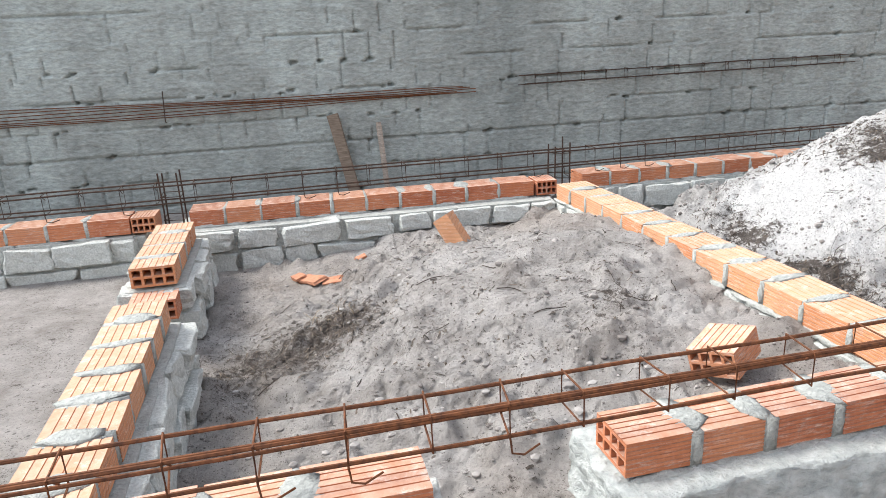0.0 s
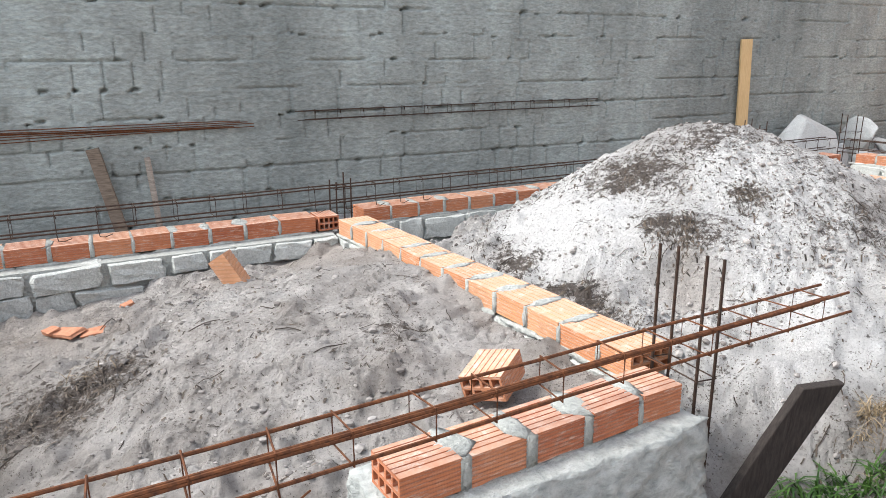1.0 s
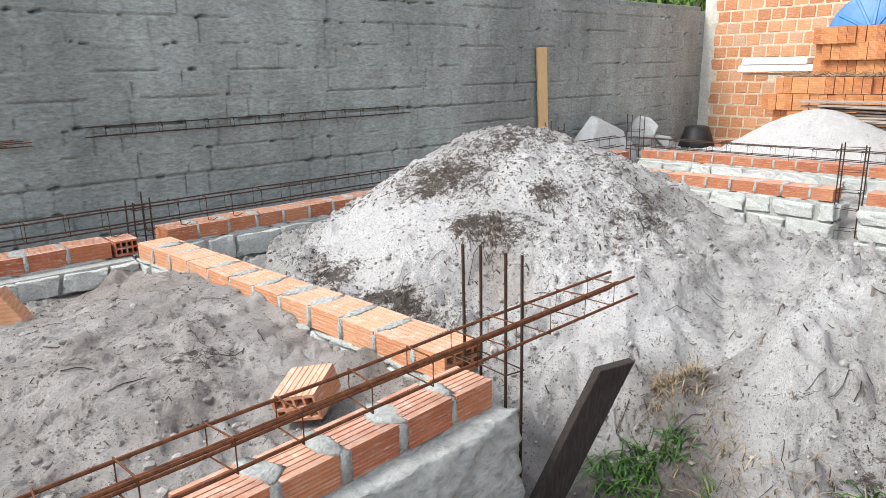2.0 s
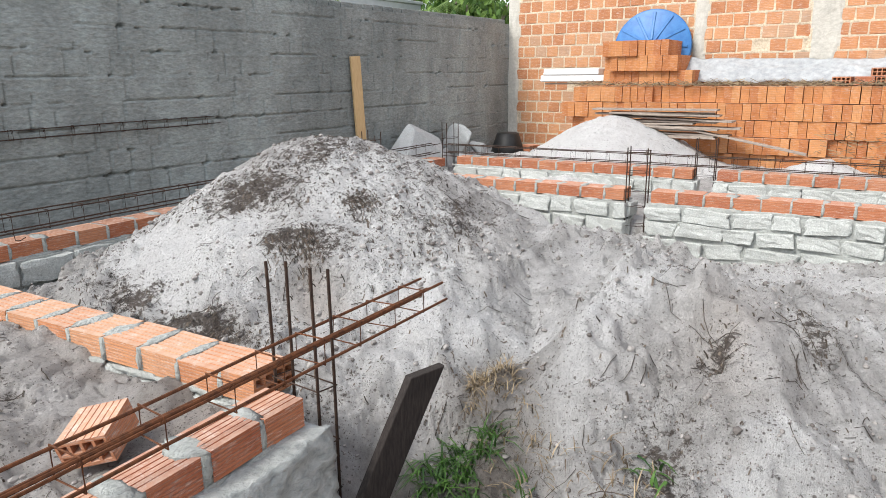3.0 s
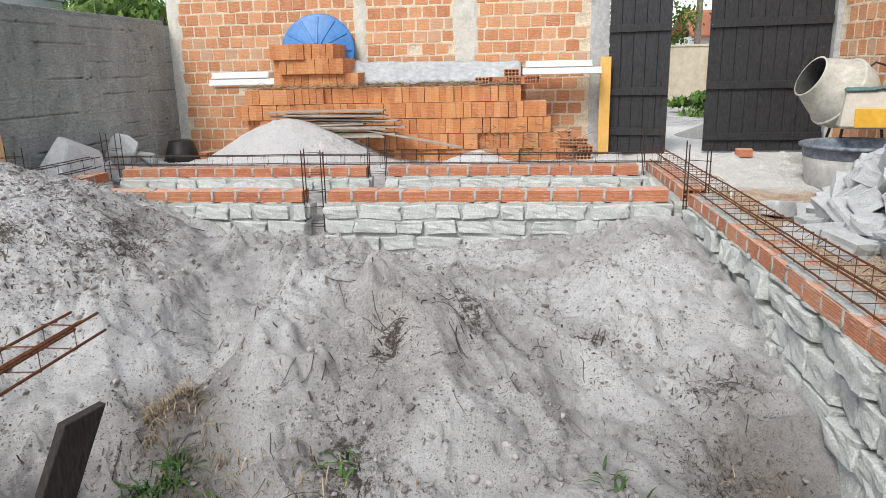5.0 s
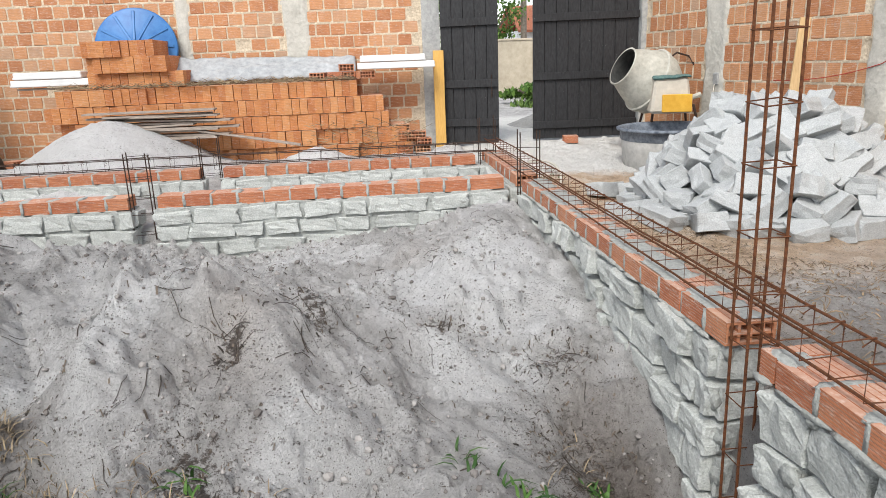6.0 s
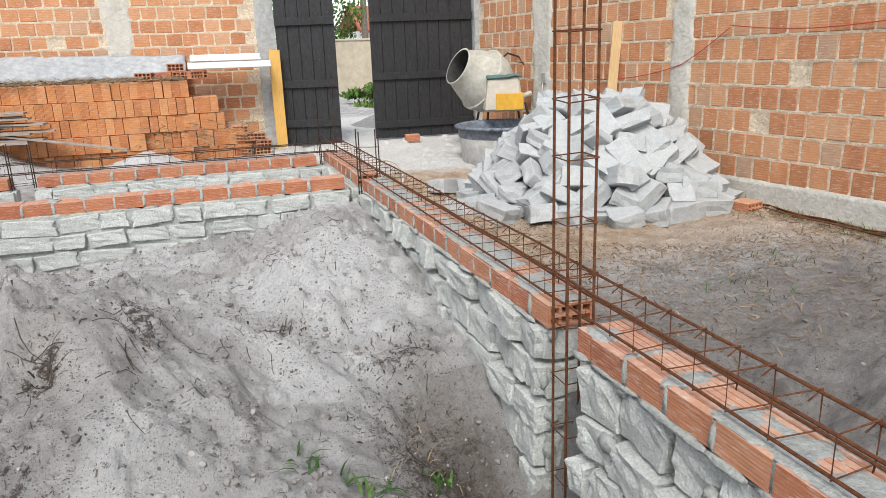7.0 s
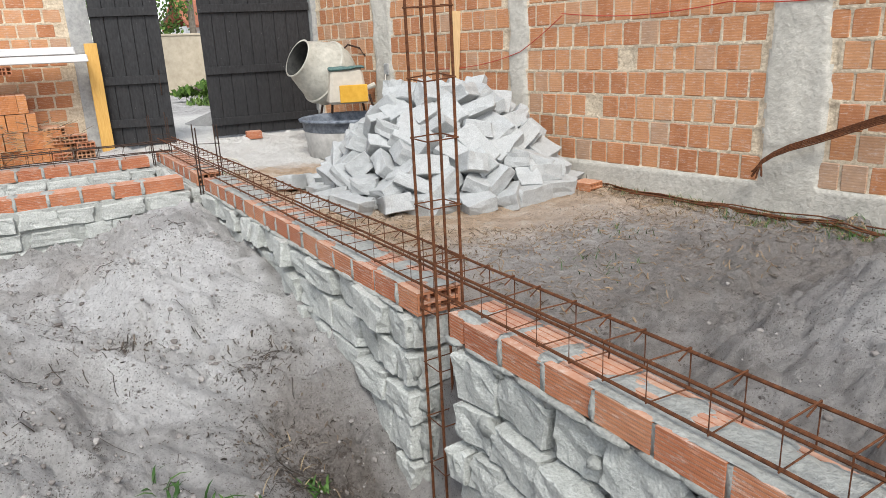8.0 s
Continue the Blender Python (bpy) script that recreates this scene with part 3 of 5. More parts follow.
def beam(a, b, label, key="brick", z=0.0, open_start=False, open_end=False, first=None, topcoat=0.0, stone_to=None, both=False, smear=0.8, ledge=0.03, proud=0.03, big=1.0, plaster=None, stick=0.0, blen=0.19, wide=0.19, joint=0.014, squat=1.0):
    """A course of bricks from a to b (its front face; the width lies to the left) on rubble masonry down to stone_to."""
    a, b = Vector((*a, 0)), Vector((*b, 0))
    d = b - a
    L = d.length
    e = thing("foundation_beam", pose(a.x, a.y, z, 0, 0, math.degrees(math.atan2(d.y, d.x))), label, "foundation wall", "foundation beams", "structure")
    plain_b, open_b, short_b = BRICK[key]
    bm = bmesh.new()
    x, i, joints = 0.0, 0, []
    if first:
        p = part("brick", short_b, None, e)
        p.matrix_local = pose(first / 2, 0.095, -0.045) @ Matrix.Diagonal((first / 0.09, 1, 1, 1))
        x = first + 0.014
    while x < L - 0.09:
        w = blen if L - x > blen + 0.09 else L - x
        last = L - x <= blen + 0.09
        me = open_b if (i == 0 and open_start) or (last and open_end) else plain_b
        p = part("brick", me, None, e)
        p.matrix_local = pose(x + w / 2, wide / 2 + rb.uniform(-.004, .004), -0.045 + rb.uniform(-.003, .003), rb.uniform(-1, 1), rb.uniform(-.8, .8), rb.uniform(-1, 1)) @ Matrix.Diagonal((w / 0.19, wide / 0.19, 1, 1))
        x += w
        joints.append(x)
        g = joint + rb.uniform(-.003, .004)
        if x < L - 0.05:
            box(bm, g + 0.006, wide - 0.004 + rb.uniform(-.006, .012), 0.088, pose(x + g / 2, wide / 2, -0.046, 0, 0, rb.uniform(-2, 2)))
            if rb.random() < smear:
                mortar_blob(bm, x + rb.uniform(-.01, .02), wide / 2 + rb.uniform(-.015, .015), -0.002, rb.uniform(.022, .055), wide * rb.uniform(.40, .52), rb.uniform(.004, .009), x * 7 + a.x)
            if rb.random() < 0.7:
                mortar_blob(bm, x + g / 2, 0.0, -0.05, 0.012, 0.007, 0.04, x * 3)
        x += g
        i += 1
    if topcoat:
        # trowelled smear over the tops, broken where the clay shows
        X, Y = np.meshgrid(np.arange(0.015, L - 0.01, 0.012), np.linspace(0.004, wide - 0.004, 17))
        near_joint = np.exp(-(np.min(np.abs(X[..., None] - np.array(joints)), -1) / 0.045) ** 2)
        rim = np.exp(-(np.minimum(Y, wide - Y) / 0.03) ** 2)
        Z = -0.007 + 0.012 * step(fbm(X + a.x * 3, Y * 1.5 + a.y, 6, 4) + 0.028 * (topcoat - 6) + 0.35 * near_joint - 0.3 * rim, -0.12, 0.12) + 0.003 * fbm(X, Y, 22, 3)
        gi_ = np.arange(X.size).reshape(X.shape)
        q = np.stack([gi_[:-1, :-1], gi_[:-1, 1:], gi_[1:, 1:], gi_[1:, :-1]], -1).reshape(-1, 4)
        part("mortar_smear", mesh("mortar_smear", np.stack([X, Y, Z], -1).reshape(-1, 3).tolist(), q.tolist(), M["mortar"], True), None, e)
    for k in range(int(L / 0.12)):
        mortar_blob(bm, 0.12 * k + rb.uniform(0, .1), rb.uniform(-.004, .006), -0.098, rb.uniform(.05, .1), 0.016, rb.uniform(.008, .015), k * 1.7)
    part("mortar_joint", bm, M["mortar"], e, "", True)
    if plaster:
        x0, x1, y0, y1 = plaster
        bm = bmesh.new()
        box(bm, x1 - x0, y1 - y0, -0.095 - stone_to, pose((x0 + x1) / 2, (y0 + y1) / 2, (stone_to - 0.095) / 2))
        bmesh.ops.subdivide_edges(bm, edges=bm.edges[:], cuts=34, use_grid_fill=True)
        for v in bm.verts:
            q = v.co * 5
            v.co += Vector((noise.noise(q), noise.noise(q + Vector((7, 0, 0))), 0.4 * noise.noise(q + Vector((0, 7, 0))))) * 0.022
            v.co += Vector((noise.noise(q * 3.5), noise.noise(q * 3.5 + Vector((7, 0, 0))), 0.3 * noise.noise(q * 3))) * 0.018
            v.co += Vector((noise.noise(q * 9), noise.noise(q * 9 + Vector((7, 0, 0))), 0)) * 0.010
        part("plastered_footing", bm, M["plaster"], e, "rough grey cement plaster", True)
    elif stone_to is not None:
        depth = -0.1 - stone_to
        bm = bmesh.new()
        box(bm, L + 2 * ledge - 0.04, 0.19 + 2 * ledge, depth, pose(L / 2, 0.095, -0.1 - depth / 2))
        part("mortar_core", bm, M["mortar"], e)
        pm = bmesh.new()
        for side in ((0, 1) if both else (0,)):
            zz, course = -0.105, 0
            while zz > stone_to + 0.05:
                h = min(rb.uniform(0.10, 0.16) * big, zz - stone_to + 0.05)
                x = -ledge + rb.uniform(-.1, 0)
                while x < L + ledge - 0.05:
                    w = rb.uniform(0.16, 0.36) * big * squat
                    x1 = min(x + w, L + ledge)
                    if x1 - max(x, -ledge) > 0.07:
                        x0 = max(x, -ledge)
                        s = part("stone", rb.choice(STONES), None, e)
                        y = (-ledge + stick if side == 0 else 0.19 + ledge - stick) + rb.uniform(-0.5, 0.5) * proud
                        s.matrix_local = pose((x0 + x1) / 2, y + (0.05 if side == 0 else -0.05), zz - h / 2, rb.choice((0, 180)) + rb.uniform(-6, 6), rb.uniform(-4, 4), rb.choice((0, 180)) + rb.uniform(-6, 6)) @ Matrix.Diagonal(((x1 - x0) * 0.97, 0.14 + proud, h * 0.95, 1))
                    if side == 0 and proud > 0.05 and rb.random() < 0.5:
                        mortar_blob(pm, x1 + rb.uniform(-.03, .03), -ledge + stick - 0.3 * proud + rb.uniform(-.01, .02), zz - h * rb.uniform(0, 1), rb.uniform(.02, .06), 0.022, rb.uniform(.015, .05), x1 * 5 + zz)
                    x = x1 + rb.uniform(0.005, 0.025)
                if side == 0:
                    for xe in (-ledge + 0.05, L + ledge - 0.05):
                        s = part("stone", rb.choice(STONES), None, e)
                        s.matrix_local = pose(xe + rb.uniform(-.015, .015), 0.10, zz - h / 2, 0, 0, 90 + rb.uniform(-5, 5)) @ Matrix.Diagonal((0.17, 0.13, h * 0.95, 1))
                zz -= h + rb.uniform(0.005, 0.02)
                course += 1
        if len(pm.verts):
            part("mortar_pointing", pm, M["mortar"], e, "", True)
    return e


# ---- boundary walls ----
def wall_frame(a, b):
    d = Vector((b[0] - a[0], b[1] - a[1], 0))
    return pose(a[0], a[1], 0, 0, 0, math.degrees(math.atan2(d.y, d.x))), d.length


def brick_wall(name, a, b, z0, z_first, z1, label, near, columns=(), holes=(), pitch=0.2, wide=0.2, brick_mat="wall_brick", seed=1, joint="wall_mortar", wash=False):
    """A wall of brick squares in thick mortar, its face on the line a to b with the core to the left. near: (x0, x1, z0, z1) whose bricks are parts."""
    m, L = wall_frame(a, b)
    e = thing(name, m, label, "wall", "", "structure")
    rnd = random.Random(seed)
    bm = bmesh.new()
    box(bm, L, 0.11, z1 - z0, pose(L / 2, 0.13 if wash else 0.071, (z0 + z1) / 2))
    part("wall_core", bm, M[joint], e)
    # mortar skin: swells out of the joints over the brick edges
    h = 0.011 if wash else 0.022
    xs, zs = np.arange(0, L + h / 2, h), np.arange(z0, z1 + h / 2, h)
    X, Z = np.meshgrid(xs, zs)
    row = np.floor((Z - z_first) / pitch)
    dz = np.abs(Z - z_first - np.round((Z - z_first) / pitch) * pitch)
    off = ((row * 0.37) % 1) * wide + 0.02 * np.sin(row * 2.1)
    dx = np.abs(X - off - np.round((X - off) / wide) * wide)
    d = np.minimum(dz, dx)
    Y = 0.012 - 0.021 * np.exp(-(np.minimum(dz, dx * 1.25) / 0.0155) ** 2) * (0.75 + 0.6 * fbm(X + seed, Z, 6, 3)) + fbm(X, Z + seed, 13, 3) * 0.005
    if wash:
        smear = step(fbm(X * 0.7 + 3, Z * 1.6, 2.2, 4), -0.15, 0.2)
        lip = Z - z_first - np.round((Z - z_first) / pitch) * pitch + 0.006 * fbm(X, Z, 5, 3)
        groove = np.exp(-(lip / 0.007) ** 2) * step(fbm(X * 0.8 - 7, Z * 3, 2.4, 4), -0.02, 0.14) + 0.7 * np.exp(-(dx / 0.007) ** 2) * step(fbm(X + 11, Z - 5, 4.5, 3), 0.04, 0.16)
        Y = -0.004 + 0.005 * (1 - smear) - 0.004 * np.exp(-((lip + 0.016) / 0.012) ** 2) + 0.031 * groove + fbm(X, Z + seed, 7, 4) * 0.005 + fbm(X * 0.7 + 4, Z * 1.9, 24, 3) * 0.007
        Y = Y + 0.06 * step(fbm(X * 1.0 + 30, Z * 1.4, 6.5, 2), 0.30, 0.34) * np.exp(-(dz / 0.017) ** 4) * np.exp(-(dx / 0.03) ** 4)
    band = (Z < z_first) & (not wash)
    grey = band * 1.0
    Y = np.where(band, -0.012 + fbm(X, Z, 5, 3) * 0.008, Y)
    for c0, c1 in columns:
        inside = room(X + 0.05 * fbm(X, Z, 4, 3), Z, c0, c1, -9, 9, 0.03)
        grey = np.maximum(grey, inside)
        Y = Y * (1 - inside) + (-0.016 + fbm(X, Z, 9, 4) * 0.010) * inside
    gi_ = np.arange(X.size).reshape(X.shape)
    q = np.stack([gi_[:-1, :-1], gi_[:-1, 1:], gi_[1:, 1:], gi_[1:, :-1]], -1).reshape(-1, 4)
    me = mesh("mortar_skin", np.stack([X, Y, Z], -1).reshape(-1, 3).tolist(), q.tolist(), M[joint], True)
    if not wash:
        me.materials.append(M["raw_concrete"])
        me.polygons.foreach_set("material_index", (grey[:-1, :-1] > 0.5).ravel().astype(np.int32))
    part("mortar_skin", me, None, e)
    bm = bmesh.new()
    box(bm, wide - (0.008 if wash else 0.013), 0.07, pitch - (0.008 if wash else 0.014), None, 0.004 if wash else 0.006)
    tile = bpy.data.meshes.new("brick")
    bm.to_mesh(tile)
    bm.free()
    tile.materials.append(M[brick_mat])
    tv, tf = [v.co.copy() for v in tile.vertices], [tuple(p.vertices) for p in tile.polygons]
    V, Fs, count = [], [], 0
    r = 0
    while z_first + r * pitch < z1 - 0.05:
        zc = z_first + (r + 0.5) * pitch
        o = ((r * 0.37) % 1) * wide + 0.02 * math.sin(r * 2.1)
        for k in range(-1, int(L / wide) + 1):
            xc = o + (k + 0.5) * wide
            if xc < 0.1 or xc > L - 0.1 or any(c0 < xc < c1 for c0, c1 in columns) or any(h0 < xc < h1 and g0 < zc < g1 for h0, h1, g0, g1 in holes):
                continue
            if not wash and rnd.random() < 0.02:
                continue
            q = pose(xc, (0.098 if wash else 0.035) + rnd.uniform(-.004, .004), zc, *([rnd.uniform(-.5, .5) for _ in range(3)] if wash else (rnd.uniform(-1.2, 1.2), rnd.uniform(-.6, .6), rnd.uniform(-1.2, 1.2)))) @ Matrix.Diagonal((rnd.uniform(.95, 1.02), 1, rnd.uniform(.96, 1.0), 1))
            if near[0] < xc < near[1] and near[2] < zc < near[3] and count < 300:
                part("brick", tile, None, e).matrix_local = q
                count += 1
            else:
                s = len(V)
                V += [tuple(q @ v) for v in tv]
                Fs += [tuple(s + i for i in f) for f in tf]
        r += 1
    if V:
        tagged(part("brick_courses", mesh("brick_courses", V, Fs, M[brick_mat + "_rest"]), None, e), kind="stuff")
    return e, L


NW, NE = (-4.2, 5.686), (10.17, 5.023)
SW, SE = (-3.0, -5.659), (9.52, -4.042)
wall_north, _ = brick_wall("wall_north", NW, NE, -0.5, -0.243, 1.66, "grey cement-washed block wall with recessed joints", (2.2, 7.7, -1, 1.2), pitch=0.197, wide=0.188, brick_mat="grey_block", seed=3, joint="grey_block", wash=True)
wall_south, _ = brick_wall("wall_south", SE, SW, -0.5, -0.20, 3.0, "unplastered orange hollow brick wall with grey concrete columns", (3.0, 8.5, -1, 1.3), columns=((1.40, 1.78), (3.77, 4.02), (6.38, 6.80)), wide=0.178, seed=5)
wall_east, _ = brick_wall("wall_east", NE, (9.72, -1.0), -0.5, -0.32, 3.0, "unplastered orange hollow brick wall behind the brick stack", (0.2, 6.0, 0.7, 2.0), columns=((-0.1, 0.16), (2.83, 2.98), (4.22, 4.53)), pitch=0.163, wide=0.195, seed=8)

# ---- foundation beams ----
beam((-3.4, 4.2), (-1.14, 4.2), "red hollow brick course on mortared grey stone", ledge=0.03, stone_to=-0.55)
beam((-0.82, 4.22), (1.24, 4.145), "red hollow brick course on mortared grey stone", ledge=0.1, stone_to=-0.55)
beam((1.60, 4.22), (6.75, 4.14), "red hollow brick course on mortared grey stone", stone_to=-0.5)
beam((-0.93, 2.76), (-0.93, 1.45), "pale hollow brick course on a mortared stone footing", "brick_pale", smear=1.0, stone_to=-0.6, both=True, blen=0.165, joint=0.028)
beam((-0.96, 3.98), (-0.96, 3.2), "pale hollow brick course on a mortared stone footing", "brick_pale", open_end=True, stone_to=-0.6, both=True)
beam((1.34, 4.02), (1.40, 1.615), "pale hollow brick course bedded in sand", "brick_pale", open_end=True, stone_to=-0.4, ledge=0.0, stick=0.02)
beam((0.436, 1.372), (1.382, 1.392), "red hollow brick course on a mortared stone footing", open_start=True, stone_to=-0.75, smear=1.0, plaster=(-0.03, 0.98, -0.08, 0.24), blen=0.172, wide=0.15, joint=0.024)
beam((-0.70, 1.35), (-0.02, 1.36), "red hollow brick course on a mortared stone footing", stone_to=-0.75, wide=0.16)
beam((5.53, 4.1), (5.53, 1.70), "red hollow brick course on mortared grey stone", stone_to=-0.75, proud=0.02, stick=0.008)
beam((5.53, 1.48), (5.53, -1.25), "red hollow brick course on mortared grey stone", stone_to=-0.75, proud=0.02, stick=0.008)
beam((6.95, 4.1), (6.95, 1.47), "red hollow brick course on mortared grey stone", stone_to=-0.5, proud=0.02, stick=0.008)
beam((6.95, 1.24), (6.95, -1.25), "red hollow brick course on mortared grey stone", stone_to=-0.5, proud=0.02, stick=0.008)
beam((5.40, -1.372), (2.19, -1.372), "red hollow brick course on rough grey stone", open_end=True, stone_to=-0.95, proud=0.06, ledge=-0.05, stick=-0.02, big=1.1, squat=0.8, topcoat=4)
beam((1.97, -1.372), (-0.6, -1.372), "red hollow brick course on rough grey stone", first=0.08, stone_to=-0.95, proud=0.09, ledge=-0.05, stick=-0.02, big=1.15, squat=0.7, topcoat=4.5)
beam((7.3, -1.372), (5.62, -1.372), "red hollow brick course on mortared grey stone", open_end=True, stone_to=-0.5)


# ---- reinforcement ----
def cage(a, b, w, h, label, spacing=0.18, hook=True, mat_key="rust", r=0.005, extra=0.03, sag=0.0, seed=0, doubled=False):
    """A beam cage from a to b (centre of its lower face): four bars and square stirrups."""
    rnd = random.Random(seed)
    a, b = Vector(a), Vector(b)
    d = b - a
    L = d.length
    yaw, pit = math.degrees(math.atan2(d.y, d.x)), -math.degrees(math.asin(d.z / L))
    e = thing("rebar_cage", pose(*a, 0, pit, yaw), label, "rebar cage", "beam cages")
    bend = lambda x: -sag * math.sin(math.pi * x / L)
    for y, z in ((-w / 2, 0), (w / 2, 0), (-w / 2, h), (w / 2, h)):
        bm = bmesh.new()
        pts = [(x, y + rnd.uniform(-.003, .003), z + bend(x) + rnd.uniform(-.003, .003)) for x in np.linspace(-extra * rnd.random(), L + extra * rnd.random(), max(4, int(L / 0.35)))]
        rod(bm, pts, r)
        if doubled and z == h and y < 0:
            rod(bm, [(p[0] - 0.1, p[1] + 0.005, p[2] + 0.002) for p in pts], r)
        part("bar", bm, M[mat_key], e)
    x = rnd.uniform(0.02, 0.1)
    while x < L:
        bm = bmesh.new()
        t, q = rnd.uniform(-.015, .015), w / 2 + 0.006
        z0, z1 = bend(x) - 0.006, bend(x) + h + 0.006
        rod(bm, [(x, -q, z1), (x + t, q, z1), (x + t, q, z0), (x, -q, z0), (x, -q, z1), (x + 0.008, -q + 0.035, z1 - 0.03)], 0.0026, 5)
        if hook and rnd.random() < 0.3:
            rod(bm, [(x, -q, z0), (x + 0.004, -q, z0 - 0.035), (x + 0.03, -q - 0.004, z0 - 0.04), (x + 0.07, -q + 0.01, z0 - 0.03)], 0.0026, 5)
        part("stirrup", bm, M[mat_key], e)
        x += spacing + rnd.uniform(-.025, .025)
    return e


def column_cage(x, y, w, d, z0, z1, label, spacing=0.18, yaw=0, mat_key="dark_steel", r=0.005, lean=(0, 0), seed=0, stop=None):
    rnd = random.Random(seed)
    e = thing("column_cage", pose(x, y, z0, 0, 0, yaw), label, "rebar column", "column starters")
    H = z1 - z0
    for i, (px, py) in enumerate(((-w / 2, -d / 2), (w / 2, -d / 2), (-w / 2, d / 2), (w / 2, d / 2))):
        bm = bmesh.new()
        rod(bm, [(px + lean[0] * t * H + rnd.uniform(-.003, .003), py + lean[1] * t * H, t * H + (rnd.uniform(-.02, .03) if t == 1 else 0)) for t in (0, 0.33, 0.66, 1)], r)
        part("bar", bm, M[mat_key], e)
    z = 0.08
    while z < (stop - z0 if stop else H):
        bm = bmesh.new()
        cx, cy, k = lean[0] * z, lean[1] * z, rnd.uniform(-.012, .012)
        q, s = w / 2 + 0.006, d / 2 + 0.006
        rod(bm, [(cx - q, cy - s, z), (cx + q, cy - s, z + k), (cx + q, cy + s, z), (cx - q, cy + s, z - k), (cx - q, cy - s, z), (cx - q + .03, cy - s + .03, z + .004)], 0.0026, 5)
        part("stirrup", bm, M[mat_key], e)
        z += spacing + rnd.uniform(-.02, .02)
    return e


cage((-1.6, 1.395, 0.10), (2.12, 1.402, 0.10), 0.10, 0.07, "rusty steel beam cage lying over the brick course", 0.19, r=0.0048, seed=2, doubled=True)
cage((-3.2, 4.33, 0.05), (6.8, 4.30, 0.05), 0.11, 0.10, "rusty steel beam cage along the long brick course", 0.20, seed=3, mat_key="dark_steel")
cage((-0.7, -1.47, 0.03), (7.25, -1.47, 0.03), 0.13, 0.10, "rusty steel beam cage on the brick course", 0.15, seed=4)
cage((7.05, 4.3, 0.03), (7.05, -1.45, 0.03), 0.11, 0.09, "dark steel beam cage on the rear brick course", 0.20, seed=5, mat_key="dark_steel")
cage((1.66, 5.37, 0.495), (4.40, 5.24, 0.51), 0.05, 0.065, "thin rusty steel cage hung on the block wall", 0.20, seed=6, mat_key="dark_steel", r=0.004, extra=0.12, hook=False)
column_cage(1.52, 1.51, 0.08, 0.18, -0.7, 0.37, "dark steel column starter bars beside the footing", 0.2, seed=1, r=0.0055, stop=0.1)
column_cage(2.085, -1.425, 0.10, 0.11, -0.95, 2.6, "tall rusty steel column cage rising from the trench", 0.21, mat_key="rust", r=0.006, lean=(0.012, 0), seed=2)
column_cage(5.55, 1.60, 0.08, 0.16, -0.5, 0.33, "dark steel column starter bars in the wall gap", 0.15, seed=3)
column_cage(7.05, 1.37, 0.08, 0.18, -0.35, 0.31, "dark steel column starter bars in the rear wall gap", 0.2, seed=4)
column_cage(5.50, -1.45, 0.10, 0.16, -0.4, 0.36, "dark steel column starter bars at the corner", 0.2, seed=5)
column_cage(7.12, -1.40, 0.10, 0.16, -0.3, 0.36, "dark steel column starter bars at the corner", 0.2, seed=6)
column_cage(-0.91, 4.33, 0.10, 0.12, -0.4, 0.22, "dark steel column starter bars in the wall gap", 0.15, seed=7)
column_cage(1.48, 4.32, 0.10, 0.12, -0.4, 0.20, "dark steel column starter bars in the wall gap", 0.15, seed=8)
column_cage(5.62, 4.32, 0.10, 0.16, -0.4, 0.36, "dark steel column starter bars beside the boulders", 0.2, seed=9)
column_cage(7.05, 4.25, 0.10, 0.16, -0.3, 0.36, "dark steel column starter bars at the corner", 0.2, seed=10)

# rods hung along the block wall
e = thing("rebar_rods", pose(0, 0, 0), "loose rusty steel rods hung on the block wall", "rebar")
for i in range(7):
    bm = bmesh.new()
    z0, z1 = 0.40 + 0.022 * i, 0.455 + 0.007 * i
    rod(bm, [(x, 5.49 - 0.046 * x - 0.03 - 0.006 * (i % 3), z0 + (z1 - z0) * ((x + 3.5) / 4.7) ** 1.4 + 0.008 * math.sin(x * 2 + i)) for x in np.linspace(-3.5, 1.24 - 0.05 * (i % 4), 12)], 0.0036)
    part("rod", bm, M["rust"], e)
bm = bmesh.new()
rod(bm, [(-1.05, 5.525, 0.60), (-1.05, 5.45, 0.39), (-1.05, 5.50, 0.38)], 0.004)
part("hook", bm, M["dark_steel"], e)


# ---- boards, stakes ----
def board(name, a, b, width, thick, label, mat_key, turn=0, category="board", group="", bend=0.0, slant=0.0):
    """A sawn board from a to b with slightly worn edges."""
    a, b = Vector(a), Vector(b)
    d = b - a
    L = d.length
    bm = bmesh.new()
    box(bm, thick, width, L, Matrix.Translation((0, 0, L / 2)))
    bmesh.ops.subdivide_edges(bm, edges=[e_ for e_ in bm.edges if e_.calc_length() > L * 0.9], cuts=6)
    for v in bm.verts:
        v.co.x += bend * math.sin(math.pi * v.co.z / L) + 0.002 * noise.noise(v.co * 9 + a)
        v.co.y += 0.003 * noise.noise(v.co * 5 + a * 3)
        if v.co.z > L * 0.98:
            v.co.z += slant * v.co.y
    bmesh.ops.bevel(bm, geom=bm.edges[:], offset=min(thick, width) * 0.08, segments=1, affect="EDGES")
    me = bpy.data.meshes.new(name)
    bm.to_mesh(me)
    bm.free()
    me.materials.append(M[mat_key])
    ob = new(name, me)
    ob.matrix_world = Matrix.Translation(a) @ d.to_track_quat("Z", "X").to_matrix().to_4x4() @ pose(0, 0, 0, 0, 0, turn)
    return tagged(ob, label, category, group)


